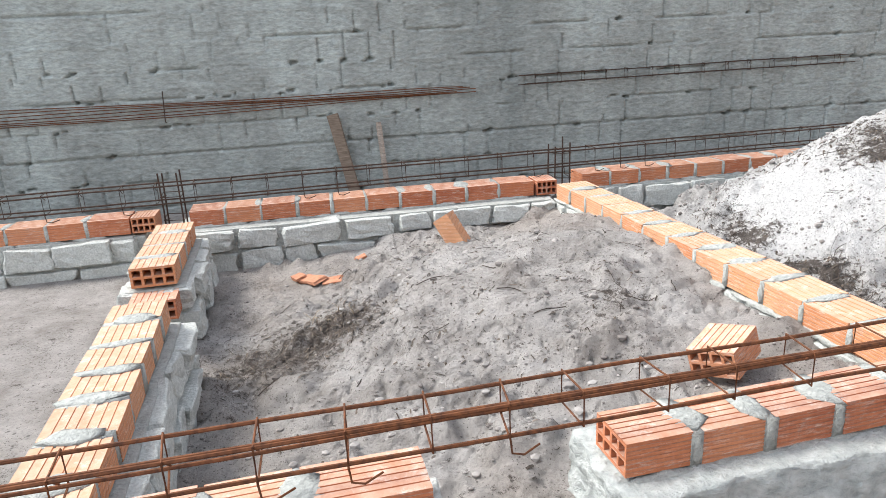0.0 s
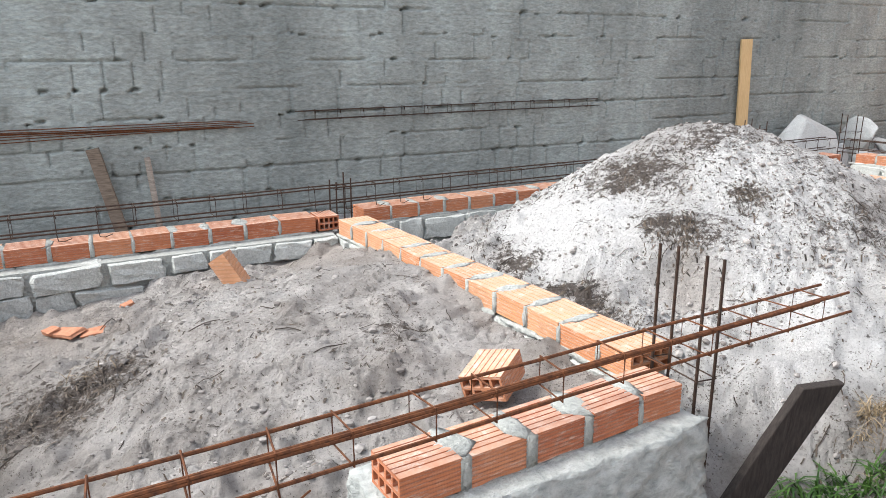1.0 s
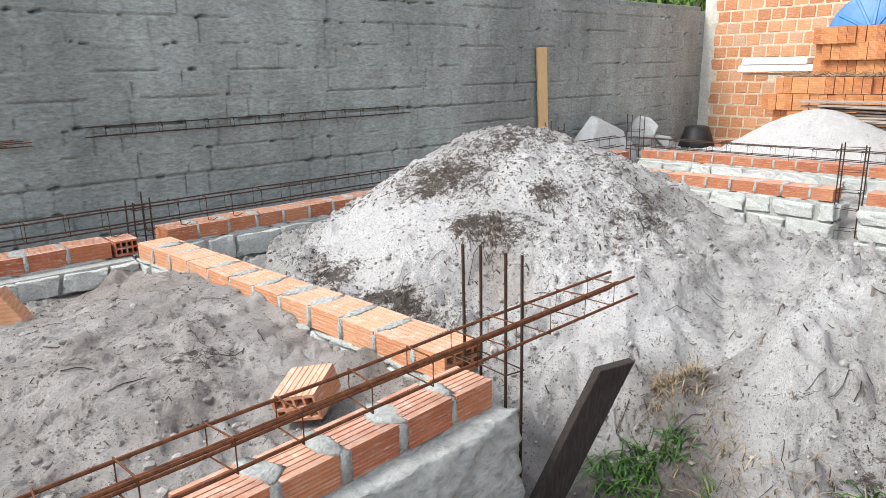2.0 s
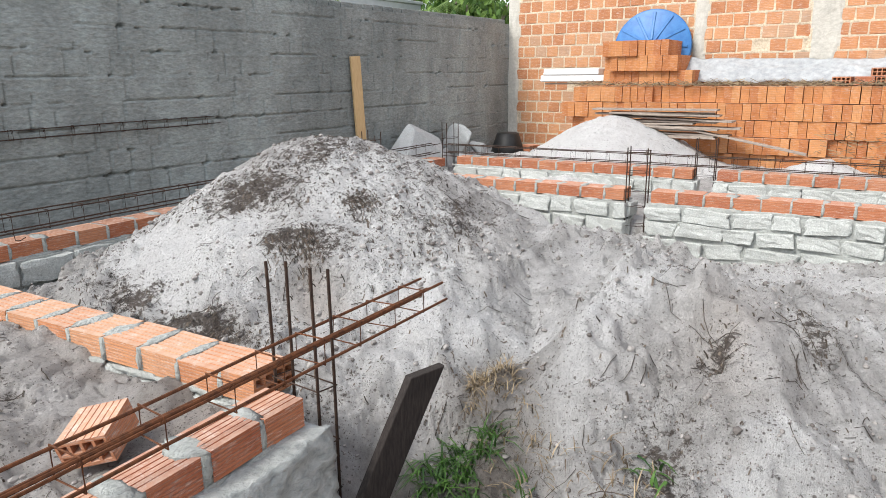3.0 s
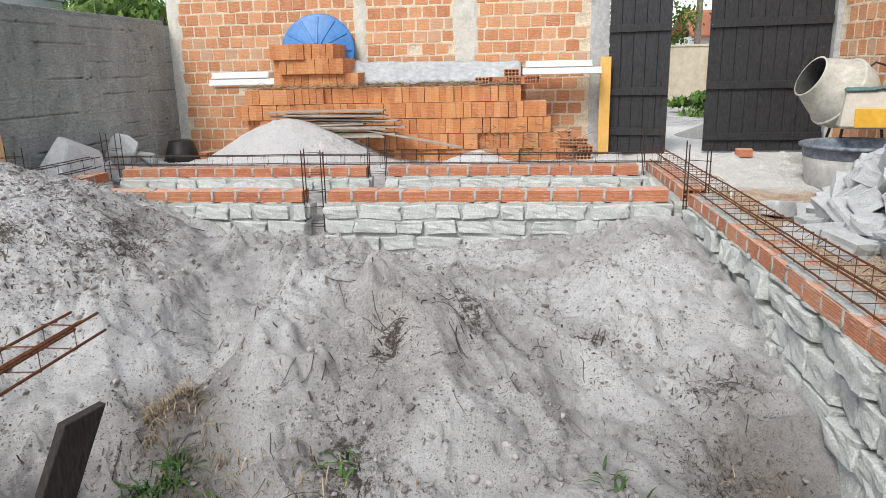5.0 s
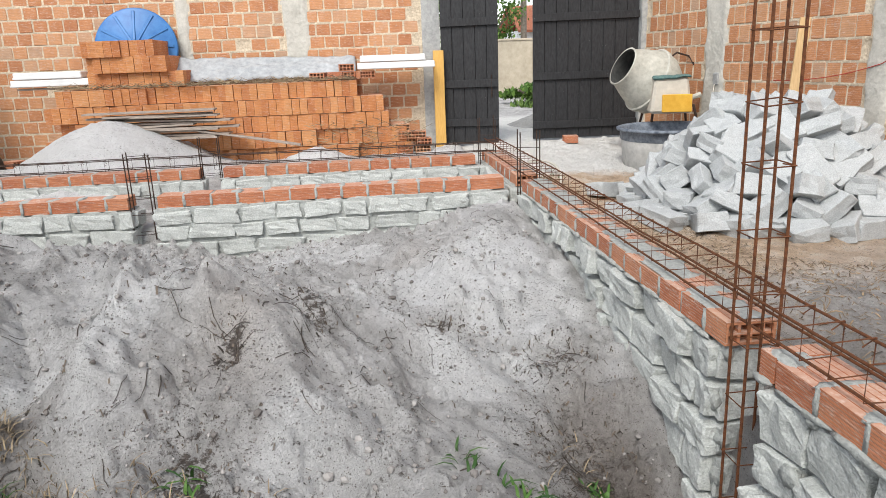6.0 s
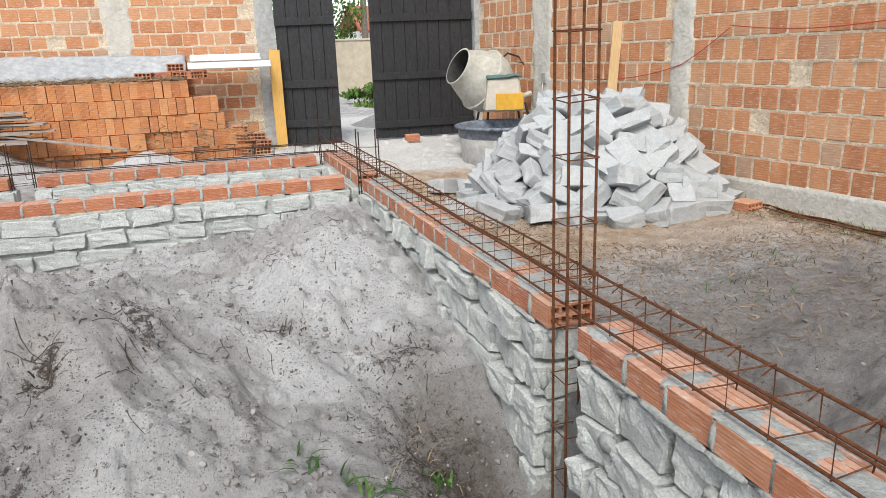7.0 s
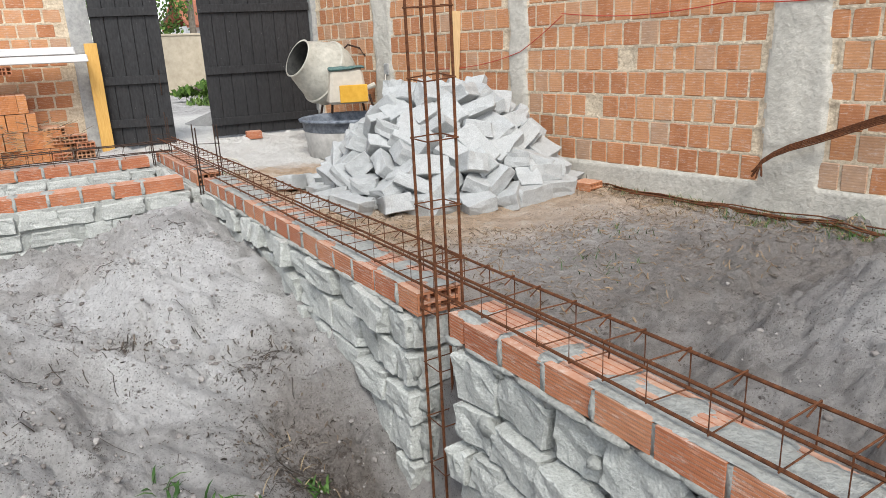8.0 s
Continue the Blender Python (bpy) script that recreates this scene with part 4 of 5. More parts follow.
board("plank", (1.43, 1.345, -0.68), (1.715, 1.17, 0.01), 0.125, 0.03, "dark weathered plank stuck upright in the soil", "wood_dark", 105, slant=0.5)
board("stake", (6.51, 5.12, -0.3), (6.445, 5.14, 1.13), 0.13, 0.03, "pale new pine stake leaning on the block wall", "wood_new", 90, "stake")
board("stake", (6.55, -4.30, -0.4), (6.52, -4.40, 1.21), 0.10, 0.03, "pale new pine stake leaning on the brick wall", "wood_new", 90, "stake")
board("old_board", (0.26, 5.38, -0.3), (0.13, 5.45, 0.36), 0.09, 0.02, "weathered brown board leaning on the block wall", "wood_wet", 90)
board("old_board", (0.50, 5.36, -0.3), (0.47, 5.43, 0.28), 0.05, 0.02, "thin grey board leaning on the block wall", "wood_old", 90)
board("yellow_plank", (9.56, -1.20, -0.25), (9.56, -1.20, 1.07), 0.14, 0.03, "yellow pine plank standing beside the gate post", "wood_yellow", 0)


# ---- loose bricks ----
def loose_brick(m, label, key="brick", length=0.19, group="loose bricks", wide=0.19):
    e = thing("hollow_brick", m, label, "brick", group)
    part("clay_body", BRICK[key][1], None, e).matrix_local = Matrix.Diagonal((length / 0.19, wide / 0.19, 1, 1))
    return e


loose_brick(pose(1.015, 1.85, -0.068, 12, 9, -146), "orange hollow brick lying tilted on the sand", "brick", 0.175, wide=0.15)
for x, y in ((-1.065, 4.285), (1.325, 4.215)):
    loose_brick(pose(x, y, -0.045, 0, 0, 88), "red hollow brick laid across the end of the course", "brick", 0.17, "end bricks", 0.13)
e = thing("broken_brick", pose(0.60, 3.70, -0.13, 58, 8, 66), "broken orange hollow brick stuck in the sand", "brick", "loose bricks")
part("clay_body", BRICK["brick_pale"][0], None, e)
loose_brick(pose(4.50, -4.38, -0.355, 0, 0, 12), "dusty hollow brick lying on the earth", "brick_pale")
loose_brick(pose(9.15, -2.9, -0.14, 0, 0, 80), "red hollow brick lying before the gate")
loose_brick(pose(-0.86, 3.14, -0.15, 0, 0, 90), "hollow brick set under the brick course", "brick", 0.17)
M["shard"] = plain("broken clay", (0.34, 0.14, 0.08), (0.52, 0.26, 0.16), 40, 0.9)
for x, y, s in ((-0.18, 3.62, 0.07), (-0.08, 3.56, 0.05), (-0.25, 3.70, 0.05), (0.10, 3.84, 0.035)):
    me = rough_stone("brick_shard", int(x * 50) + 30, M["shard"], 0.14, 1)
    ob = new("brick_shard", me)
    ob.matrix_world = pose(x, y, ground_z(x, y) + 0.012, 12, -9, x * 300) @ Matrix.Diagonal((s * 2, s * 1.1, 0.022, 1))
    tagged(ob, "broken red clay shard lying on the sand", "brick shard", "brick shards")


# ---- brick stack by the east wall ----
stack = thing("brick_stack", pose(9.0, 0, 0), "tall stack of new orange hollow bricks on end", "brick stack")
M["stack"] = brick_material("new orange clay", [(0.0, (0.54, 0.195, 0.065)), (0.5, (0.67, 0.28, 0.095)), (1.0, (0.75, 0.37, 0.15))], dirt_at=(0.66, 0.9))
M["stack_rest"] = brick_material("new orange clay inside", [(0.0, (0.50, 0.165, 0.06)), (1.0, (0.66, 0.28, 0.11))], True, dirt_at=(0.66, 0.9))
end_brick = brick_mesh("brick", 0.19, M["stack"])
rs_ = random.Random(11)
rest_v, rest_f = [], []
made = 0
layers = [(-0.75, 3.62), (-0.70, 3.68), (-0.48, 3.55), (-0.42, 3.66), (-0.10, 3.50), (2.0, 3.12), (2.18, 3.14), (2.30, 3.12)]
bz = -0.24
for k, (y0, y1) in enumerate(layers):
    y = y0
    jog = 0
    while y < y1 - 0.05:
        if rs_.random() < 0.2:
            jog = rs_.choice((0, 0, 0.03, -0.03, 0.06))
        gap = 0.092 + rs_.uniform(0, 0.006)
        for depth in range(4):
            x = 0.05 + jog + depth * 0.2 + rs_.uniform(-.008, .008) + (0.02 * k if k < 5 else 0.12)
            if x > 0.78:
                continue
            q = pose(x, y + gap / 2, bz + 0.097, rs_.uniform(-1, 1), 90 + rs_.uniform(-1, 1), rs_.uniform(-3, 3)) @ pose(0, 0, 0, 90)
            if depth == 0 and made < 300:
                part("brick", end_brick, None, stack).matrix_local = q
                made += 1
            else:
                s = len(rest_v)
                c8 = [(sx * 0.095, sy * 0.095, sz * 0.045) for sx in (-1, 1) for sy in (-1, 1) for sz in (-1, 1)]
                rest_v += [tuple(q @ Vector(c)) for c in c8]
                rest_f += [tuple(s + i for i in f) for f in ((0, 1, 3, 2), (4, 6, 7, 5), (0, 4, 5, 1), (2, 3, 7, 6), (0, 2, 6, 4), (1, 5, 7, 3))]
        y += gap
    bz += 0.197 if k < 5 else 0.185
tagged(part("inner_bricks", mesh("inner_bricks", rest_v, rest_f, M["stack_rest"]), None, stack), kind="stuff")
for i, (y, z, t) in enumerate(((-0.02, 0.80, 8), (0.16, 0.80, -5), (0.02, 0.895, 3), (0.38, 0.80, 80), (-0.16, 0.80, 40))):
    loose_brick(pose(9.28, y, z, 0, 0, 90 * (i % 2) + t), "orange hollow brick lying on the stack")
for i, (y, k) in enumerate(((-0.62, 0), (-0.84, 0), (-0.66, 1), (-0.86, 1), (-0.62, 2), (-0.60, 3), (-0.80, 2))):
    loose_brick(pose(9.02 + 0.03 * (i % 3), y - 0.05, -0.15 + 0.093 * k, 0, 0, (i * 37) % 13 - 6), "pale hollow brick in a small pile", "brick_pale" if i % 3 else "brick")

# planks on the far sand heap
for i in range(13):
    y0, z = 2.2 + 0.18 * math.sin(i * 2.3), 0.16 + 0.027 * i
    L, t = 0.62 + 0.12 * math.sin(i * 1.7), 0.10 * math.sin(i * 3.1)
    board("scrap_board", (8.66 + 0.08 * math.sin(i), y0 + L, z + 0.02 * math.sin(i * 5)), (8.66 + t, y0 - L, z - 0.01 * (i % 3)), 0.20, 0.02, "grey weathered formwork board in a loose stack", "wood_old", 0, "board", "scrap boards")
board("scrap_board", (8.62, 2.0, 0.28), (8.60, 0.62, 0.02), 0.12, 0.02, "brown weathered formwork board leaning off the stack", "wood_old", 0, "board", "scrap boards")

# white panels lying on the stack
M["pvc"] = plain("white plastic", (0.70, 0.70, 0.69), (0.82, 0.82, 0.81), 8, 0.45, dist=0.001)


def panel_bundle(y0, y1, x, z, n_, label):
    e = thing("white_panels", pose(x, (y0 + y1) / 2, z), label, "panel bundle", "white panels")
    for i in range(n_):
        bm = bmesh.new()
        L = abs(y1 - y0) - 0.16 * (i % 2)
        box(bm, 0.26, L, 0.085, pose(0.01 * i, 0.05 * math.sin(i * 2.2), 0.044 + 0.088 * i), 0.012)
        for s in (-1, 1):
            box(bm, 0.02, L, 0.02, pose(0.01 * i + s * 0.135, 0.05 * math.sin(i * 2.2), 0.02 + 0.088 * i))
        part("panel", bm, M["pvc"], e)
    return e


panel_bundle(3.1, 4.05, 9.30, 0.80, 2, "white plastic panels lying on the brick stack")
panel_bundle(-0.12, -1.12, 9.38, 0.86, 2, "white plastic panels lying across bricks and post")
board("shelf_board", (9.34, 4.0, 0.775), (9.34, 3.0, 0.775), 0.24, 0.02, "dark weathered board under the white panels", "wood_old", 0)
loose_brick(pose(9.36, -0.25, 0.80), "orange hollow brick propping the white panels")

# grey sheet over the stack's back edge
M["sheet"] = plain("dusty grey plastic sheet", (0.27, 0.285, 0.295), (0.46, 0.48, 0.49), 14, 0.6, dist=0.01, strength=0.6)
vs, fs = [], []
for j in range(15):
    for i in range(70):
        u, v = i / 69, j / 14
        y = 2.25 - 2.35 * u
        vs.append((9.42 + 0.38 * v + 0.025 * noise.noise(Vector((u * 18, v * 5, 0))), y, 0.79 + 0.30 * v ** 0.7 + 0.025 * noise.noise(Vector((u * 14, v * 4, 5))) - 0.05 * u * v))
for j in range(14):
    for i in range(69):
        fs.append((j * 70 + i, j * 70 + i + 1, j * 70 + 71 + i, j * 70 + 70 + i))
ob = new("plastic_sheet", mesh("plastic_sheet", vs, fs, M["sheet"], True))
so = ob.modifiers.new("thickness", "SOLIDIFY")
so.thickness = 0.004
tagged(ob, "crumpled grey plastic sheet along the stack's back", "plastic sheet")

# blue tank lid
M["blue"] = plain("sun-faded blue plastic", (0.025, 0.125, 0.35), (0.055, 0.20, 0.46), 10, 0.4, dist=0.001)
lid = thing("tank_lid", pose(9.80, 2.70, 1.235, 0, -78, 3), "blue ribbed plastic water tank lid leaning upright", "tank lid")
bm = bmesh.new()
R_ = 0.51
rings = [(0.0, 0.10), (0.12, 0.098), (0.30, 0.075), (0.46, 0.04), (0.50, 0.035), (R_, 0.03), (R_, -0.05), (R_ - 0.012, -0.05), (R_ - 0.012, 0.02), (0.0, 0.08)]
vr = [[bm.verts.new((r * math.cos(k * math.tau / 48), r * math.sin(k * math.tau / 48), z)) for k in range(48)] if r else [bm.verts.new((0, 0, z))] for r, z in rings]
for p, q in zip(vr, vr[1:]):
    for k in range(48):
        f = [p[k % len(p)], p[(k + 1) % len(p)] if len(p) > 1 else None, q[(k + 1) % len(q)] if len(q) > 1 else None, q[k % len(q)]]
        bm.faces.new([v for v in f if v])
bmesh.ops.recalc_face_normals(bm, faces=bm.faces)
part("dish", bm, M["blue"], lid, "", True)
for k in range(12):
    bm = bmesh.new()
    a = k * math.tau / 12
    box(bm, 0.40, 0.035, 0.022, pose(0.27 * math.cos(a), 0.27 * math.sin(a), 0.078, 0, 0, math.degrees(a)) @ pose(0, 0, 0, 0, 9.5, 0), 0.006)
    part("rib", bm, M["blue"], lid)


# ---- gate ----
M["black"] = plain("worn black paint", (0.012, 0.012, 0.013), (0.04, 0.04, 0.042), 14, 0.55, dist=0.002, stretch=(3, 3, 1))

m, n, l, b = M["black"], M["black"].node_tree.nodes, M["black"].node_tree.links, M["black"].node_tree.nodes["Principled BSDF"]
base_ = b.inputs["Base Color"].links[0].from_socket
spatter = mix(n, l, ramp(n, l, noise_tex(n, l, 26, 5, 0.8, "World"), [(0.675, (0, 0, 0)), (0.70, (0.6, 0.6, 0.6))]), base_, (0.42, 0.42, 0.40))
l.new(spatter, b.inputs["Base Color"])


def gate_leaf(name, a, b, z0, z1, rails, label):
    d = Vector((b[0] - a[0], b[1] - a[1], 0))
    L = d.length
    e = thing(name, pose(a[0], a[1], 0, 0, 0, math.degrees(math.atan2(d.y, d.x))), label, "gate leaf", "gate leaves")
    k = max(3, round(L / 0.155))
    for i in range(k):
        bm = bmesh.new()
        box(bm, L / k - 0.003, 0.025, z1 - z0, pose((i + 0.5) * L / k, 0.02 + 0.002 * (i % 2), (z0 + z1) / 2), 0.004)
        part("board", bm, M["black"], e)
    bm = bmesh.new()
    box(bm, L - 0.01, 0.008, z1 - z0 - 0.02, pose(L / 2, 0.042, (z0 + z1) / 2))
    part("backing", bm, M["black"], e)
    for z in rails:
        bm = bmesh.new()
        box(bm, L, 0.03, 0.10, pose(L / 2, -0.012, z, 0, rb.uniform(-.6, .6)), 0.004)
        part("rail", bm, M["black"], e)
    return e


left = gate_leaf("gate_leaf", (9.68, -1.25), (9.50, -2.0), -0.19, 2.3, (0.10, 0.62, 1.42, 2.1), "black painted wooden gate leaf, ajar")
bm = bmesh.new()
for i in range(14):
    bmesh.ops.create_uvsphere(bm, u_segments=6, v_segments=4, radius=0.011, matrix=pose(0.68, -0.02, 0.72 - 0.022 * i))
part("chain", bm, M["dark_steel"], left, "thin hanging chain")
gate_leaf("gate_leaf", (9.60, -2.5), (9.54, -3.96), -0.17, 2.3, (0.02, 0.68, 1.45, 2.1), "black painted wooden gate leaf, paint-spattered")


def post(name, x, y, sx, sy, z0, z1, label):
    bm = bmesh.new()
    box(bm, sx, sy, z1 - z0, Matrix.Translation((0, 0, (z1 - z0) / 2)))
    bmesh.ops.subdivide_edges(bm, edges=bm.edges[:], cuts=14, use_grid_fill=True)
    for v in bm.verts:
        v.co += Vector((noise.noise(v.co * 8), noise.noise(v.co * 8 + Vector((5, 0, 0))), 0)) * 0.008
    ob = part(name, bm, M["concrete"])
    ob.location = (x, y, z0)
    return tagged(ob, label, "post", "", "structure")


post("gate_post", 9.80, -1.13, 0.16, 0.24, -0.5, 3.0, "rough grey concrete gate post")
post("gate_post", 9.60, -4.05, 0.20, 0.14, -0.5, 3.0, "rough grey concrete gate post")


# ---- concrete mixer and mixing tub ----
def turned(bm, profile, seg=40, m=None):
    """A surface of revolution about z from (radius, height) pairs."""
    rings_ = [[bm.verts.new((m or Matrix()) @ Vector((r * math.cos(k * math.tau / seg), r * math.sin(k * math.tau / seg), z))) for k in range(seg)] for r, z in profile]
    for p, q in zip(rings_, rings_[1:]):
        for k in range(seg):
            bm.faces.new((p[k], p[(k + 1) % seg], q[(k + 1) % seg], q[k]))
    return rings_


M["cement_paint"] = plain("cement-crusted cream paint", (0.36, 0.35, 0.30), (0.56, 0.54, 0.47), 16, 0.8, dist=0.004)
M["drum_inside"] = plain("dark drum inside", (0.05, 0.05, 0.05), (0.13, 0.13, 0.12), 12, 0.9)
M["yellow"] = plain("dusty yellow paint", (0.62, 0.33, 0.03), (0.74, 0.43, 0.06), 14, 0.6)
M["cream"] = plain("dusty cream paint", (0.48, 0.44, 0.37), (0.60, 0.55, 0.46), 14, 0.7)
M["teal"] = plain("faded teal cloth", (0.05, 0.11, 0.11), (0.14, 0.22, 0.20), 30, 0.95)
M["tub_black"] = plain("dusty dark blue plastic", (0.05, 0.065, 0.09), (0.26, 0.29, 0.33), 14, 0.6)
M["tub_grey"] = plain("cement-crusted plastic", (0.42, 0.42, 0.40), (0.66, 0.65, 0.62), 12, 0.9, dist=0.006)

mixer = thing("concrete_mixer", pose(8.15, -3.78, -0.22), "cement-crusted concrete mixer with yellow motor cover", "concrete mixer")
axis_m = Vector((-0.12, 0.85, 0.45)).to_track_quat("Z", "Y").to_matrix().to_4x4()
drum_m = pose(0.06, 0.22, 0.84) @ axis_m
bm = bmesh.new()
turned(bm, [(0.0, -0.36), (0.16, -0.35), (0.29, -0.27), (0.365, -0.14), (0.375, -0.02), (0.37, 0.03), (0.30, 0.20), (0.225, 0.36), (0.235, 0.385), (0.215, 0.385)], 48, drum_m)
drum = part("drum", bm, M["cement_paint"], mixer, "cement-crusted cream drum", True)
bm = bmesh.new()
turned(bm, [(0.214, 0.384), (0.285, 0.20), (0.35, 0.02), (0.30, -0.2), (0.0, -0.3)], 40, drum_m)
part("drum_inside", bm, M["drum_inside"], drum, "", True)
bm = bmesh.new()
turned(bm, [(0.376, -0.03), (0.392, -0.025), (0.392, 0.02), (0.372, 0.03)], 48, drum_m)
part("drum_band", bm, M["cement_paint"], drum)
bm = bmesh.new()
box(bm, 0.36, 0.46, 0.40, pose(0, 0, 0), 0.03)
for v in bm.verts:
    if v.co.z > 0.1:
        v.co.y *= 0.82
        v.co.x *= 0.8
cover = part("motor_cover", bm, M["cream"], mixer, "dusty cream motor cover")
cover.matrix_local = pose(-0.28, 0.10, 0.68, 0, 0, -14)
bm = bmesh.new()
box(bm, 0.02, 0.33, 0.20, pose(-0.182, -0.06, -0.085, 0, 0, 0), 0.006)
part("yellow_panel", bm, M["yellow"], cover, "yellow lower panel")
bm = bmesh.new()
box(bm, 0.34, 0.42, 0.03, pose(0, 0, 0.205), 0.012)
bmesh.ops.subdivide_edges(bm, edges=bm.edges[:], cuts=4, use_grid_fill=True)
for v in bm.verts:
    v.co += Vector((noise.noise(v.co * 9), noise.noise(v.co * 9 + Vector((3, 0, 0))), noise.noise(v.co * 9 + Vector((0, 3, 0))))) * 0.025
part("cloth", bm, M["teal"], cover, "faded teal cloth on top")
for x, y in ((-0.2, 0.3), (0.25, 0.3), (-0.2, -0.4), (0.2, -0.4)):
    bm = bmesh.new()
    rod(bm, [(x, y, 0.02), (x * 0.6, y * 0.7, 0.55)], 0.016, 8)
    part("leg", bm, M["dark_steel"], mixer)
bm = bmesh.new()
rod(bm, [(0.0, 0.3, 0.5), (0.0, 0.0, 0.52), (-0.05, -0.4, 0.66)], 0.03, 8)
part("yoke", bm, M["cement_paint"], mixer)
bm = bmesh.new()
rod(bm, [(0.3, -0.1, 1.05), (0.33, -0.25, 1.15), (0.3, -0.4, 1.1), (0.2, -0.42, 1.0)], 0.012, 8)
part("tilt_handle", bm, M["dark_steel"], mixer)

tub = thing("mixing_tub", pose(7.45, -3.53, ground_z(7.45, -3.53) - 0.01), "cement-splashed round plastic tub with dark rim", "tub")
bm = bmesh.new()
turned(bm, [(0.0, 0.0), (0.47, 0.0), (0.50, 0.02), (0.535, 0.30)], 48)
part("tub_wall", bm, M["tub_grey"], tub, "cement-splashed lower wall", True)
bm = bmesh.new()
turned(bm, [(0.535, 0.30), (0.545, 0.31), (0.55, 0.40), (0.585, 0.405), (0.59, 0.43), (0.56, 0.44), (0.52, 0.42), (0.49, 0.12), (0.0, 0.10)], 48)
part("tub_rim", bm, M["tub_black"], tub, "dark dusty rim", True)

# ---- pile of split granite ----
BLOCKS = [rough_stone("granite_block", 40 + i, M["white_stone"], 0.085, 2, 0.008) for i in range(10)]
rp = random.Random(21)
px0, py0, pr, ph = 5.60, -3.60, 1.42, 0.92
placed = 0
for k in range(8):
    z = 0.075 + k * 0.128
    rad = pr * max(0.02, 1 - (z - 0.02) / (ph + 0.10)) ** 0.62
    if z > ph + 0.02:
        break
    for ring in range(3):
        rr = rad - 0.13 - ring * 0.26
        if rr < 0.02 and ring > 0:
            continue
        count = max(1, int(math.tau * max(rr, 0.05) / 0.245))
        for i in range(count):
            a = math.tau * (i + rp.uniform(-.3, .3)) / count + k
            if (math.cos(a) > 0.75 and ring > 0) or placed > 260:
                continue
            x, y = px0 + rr * math.cos(a) * 0.92, py0 + rr * math.sin(a) * 0.92
            if y < -5.271 + 0.129 * x + 0.22:
                continue
            ob = new("granite_block", rp.choice(BLOCKS))
            tilt = 16 if k == 0 else 46
            ob.matrix_world = pose(x, y, ground_z(px0, py0) + z - 0.02, rp.uniform(-tilt, tilt), rp.uniform(-tilt, tilt), rp.uniform(0, 360)) @ Matrix.Diagonal((rp.uniform(.22, .40), rp.uniform(.16, .25), rp.uniform(.10, .16), 1))
            tagged(ob, "pale grey split granite block in a heap", "stone block", "granite heap")
            placed += 1
for x, y, t in ((5.02, -2.38, 20), (5.45, -2.22, 70), (4.75, -3.05, 10), (4.62, -3.5, 50), (6.35, -2.4, 120)):
    ob = new("granite_block", rp.choice(BLOCKS))
    ob.matrix_world = pose(x, y, ground_z(x, y) + 0.06, 6, -8, t) @ Matrix.Diagonal((0.30, 0.2, 0.14, 1))
    tagged(ob, "pale grey split granite block lying on the earth", "stone block", "granite heap")

# boulders by the block wall
def boulder_mesh(seed):
    bm = bmesh.new()
    rnd = random.Random(seed)
    for _ in range(15):
        bm.verts.new(Vector([rnd.gauss(0, 1) for _ in range(3)]).normalized() * rnd.uniform(.48, .62))
    hull = bmesh.ops.convex_hull(bm, input=bm.verts[:])
    bmesh.ops.delete(bm, geom=[v for v in bm.verts if not v.link_faces], context="VERTS")
    bmesh.ops.bevel(bm, geom=bm.edges[:], offset=0.02, segments=1, affect="EDGES")
    me = bpy.data.meshes.new("boulder")
    bm.to_mesh(me)
    bm.free()
    me.materials.append(M["white_stone"])
    return me


for i, (x, y, s, h) in enumerate(((7.15, 4.78, 0.80, 0.60), (8.15, 4.76, 0.66, 0.56), (6.15, 4.78, 0.60, 0.30), (7.6, 4.70, 0.35, 0.30), (6.75, 4.65, 0.32, 0.32), (8.5, 4.68, 0.30, 0.25), (7.9, 4.55, 0.22, 0.18))):
    ob = new("boulder", boulder_mesh(70 + i))
    ob.matrix_world = pose(x, y, ground_z(x, y) + h * 0.42, 10 * math.sin(i * 3), 14 * math.cos(i * 2), i * 53) @ Matrix.Diagonal((s, s * 0.7, h, 1))
    tagged(ob, "pale grey rough boulder beside the block wall", "boulder", "boulders")
M["black_plastic"] = plain("black plastic", (0.012, 0.012, 0.012), (0.03, 0.03, 0.03), 12, 0.5)
bm = bmesh.new()
turned(bm, [(0.0, 0.25), (0.16, 0.26), (0.2, 0.25), (0.27, 0.10), (0.31, 0.0), (0.29, 0.0), (0.0, 0.02)], 24)
for v in bm.verts:
    v.co.x *= 1.15 + 0.1 * noise.noise(v.co * 4)
ob = part("black_tub", bm, M["black_plastic"], None, "", True)
ob.matrix_world = pose(9.25, 4.58, ground_z(9.25, 4.58) - 0.02, 0, 0, 20) @ Matrix.Diagonal((0.8, 0.8, 1.1, 1))
tagged(ob, "overturned black plastic tub in the corner", "tub")
loose_brick(pose(9.35, 4.25, ground_z(9.35, 4.25) + 0.05, 0, 0, 60), "red hollow brick lying in the corner")

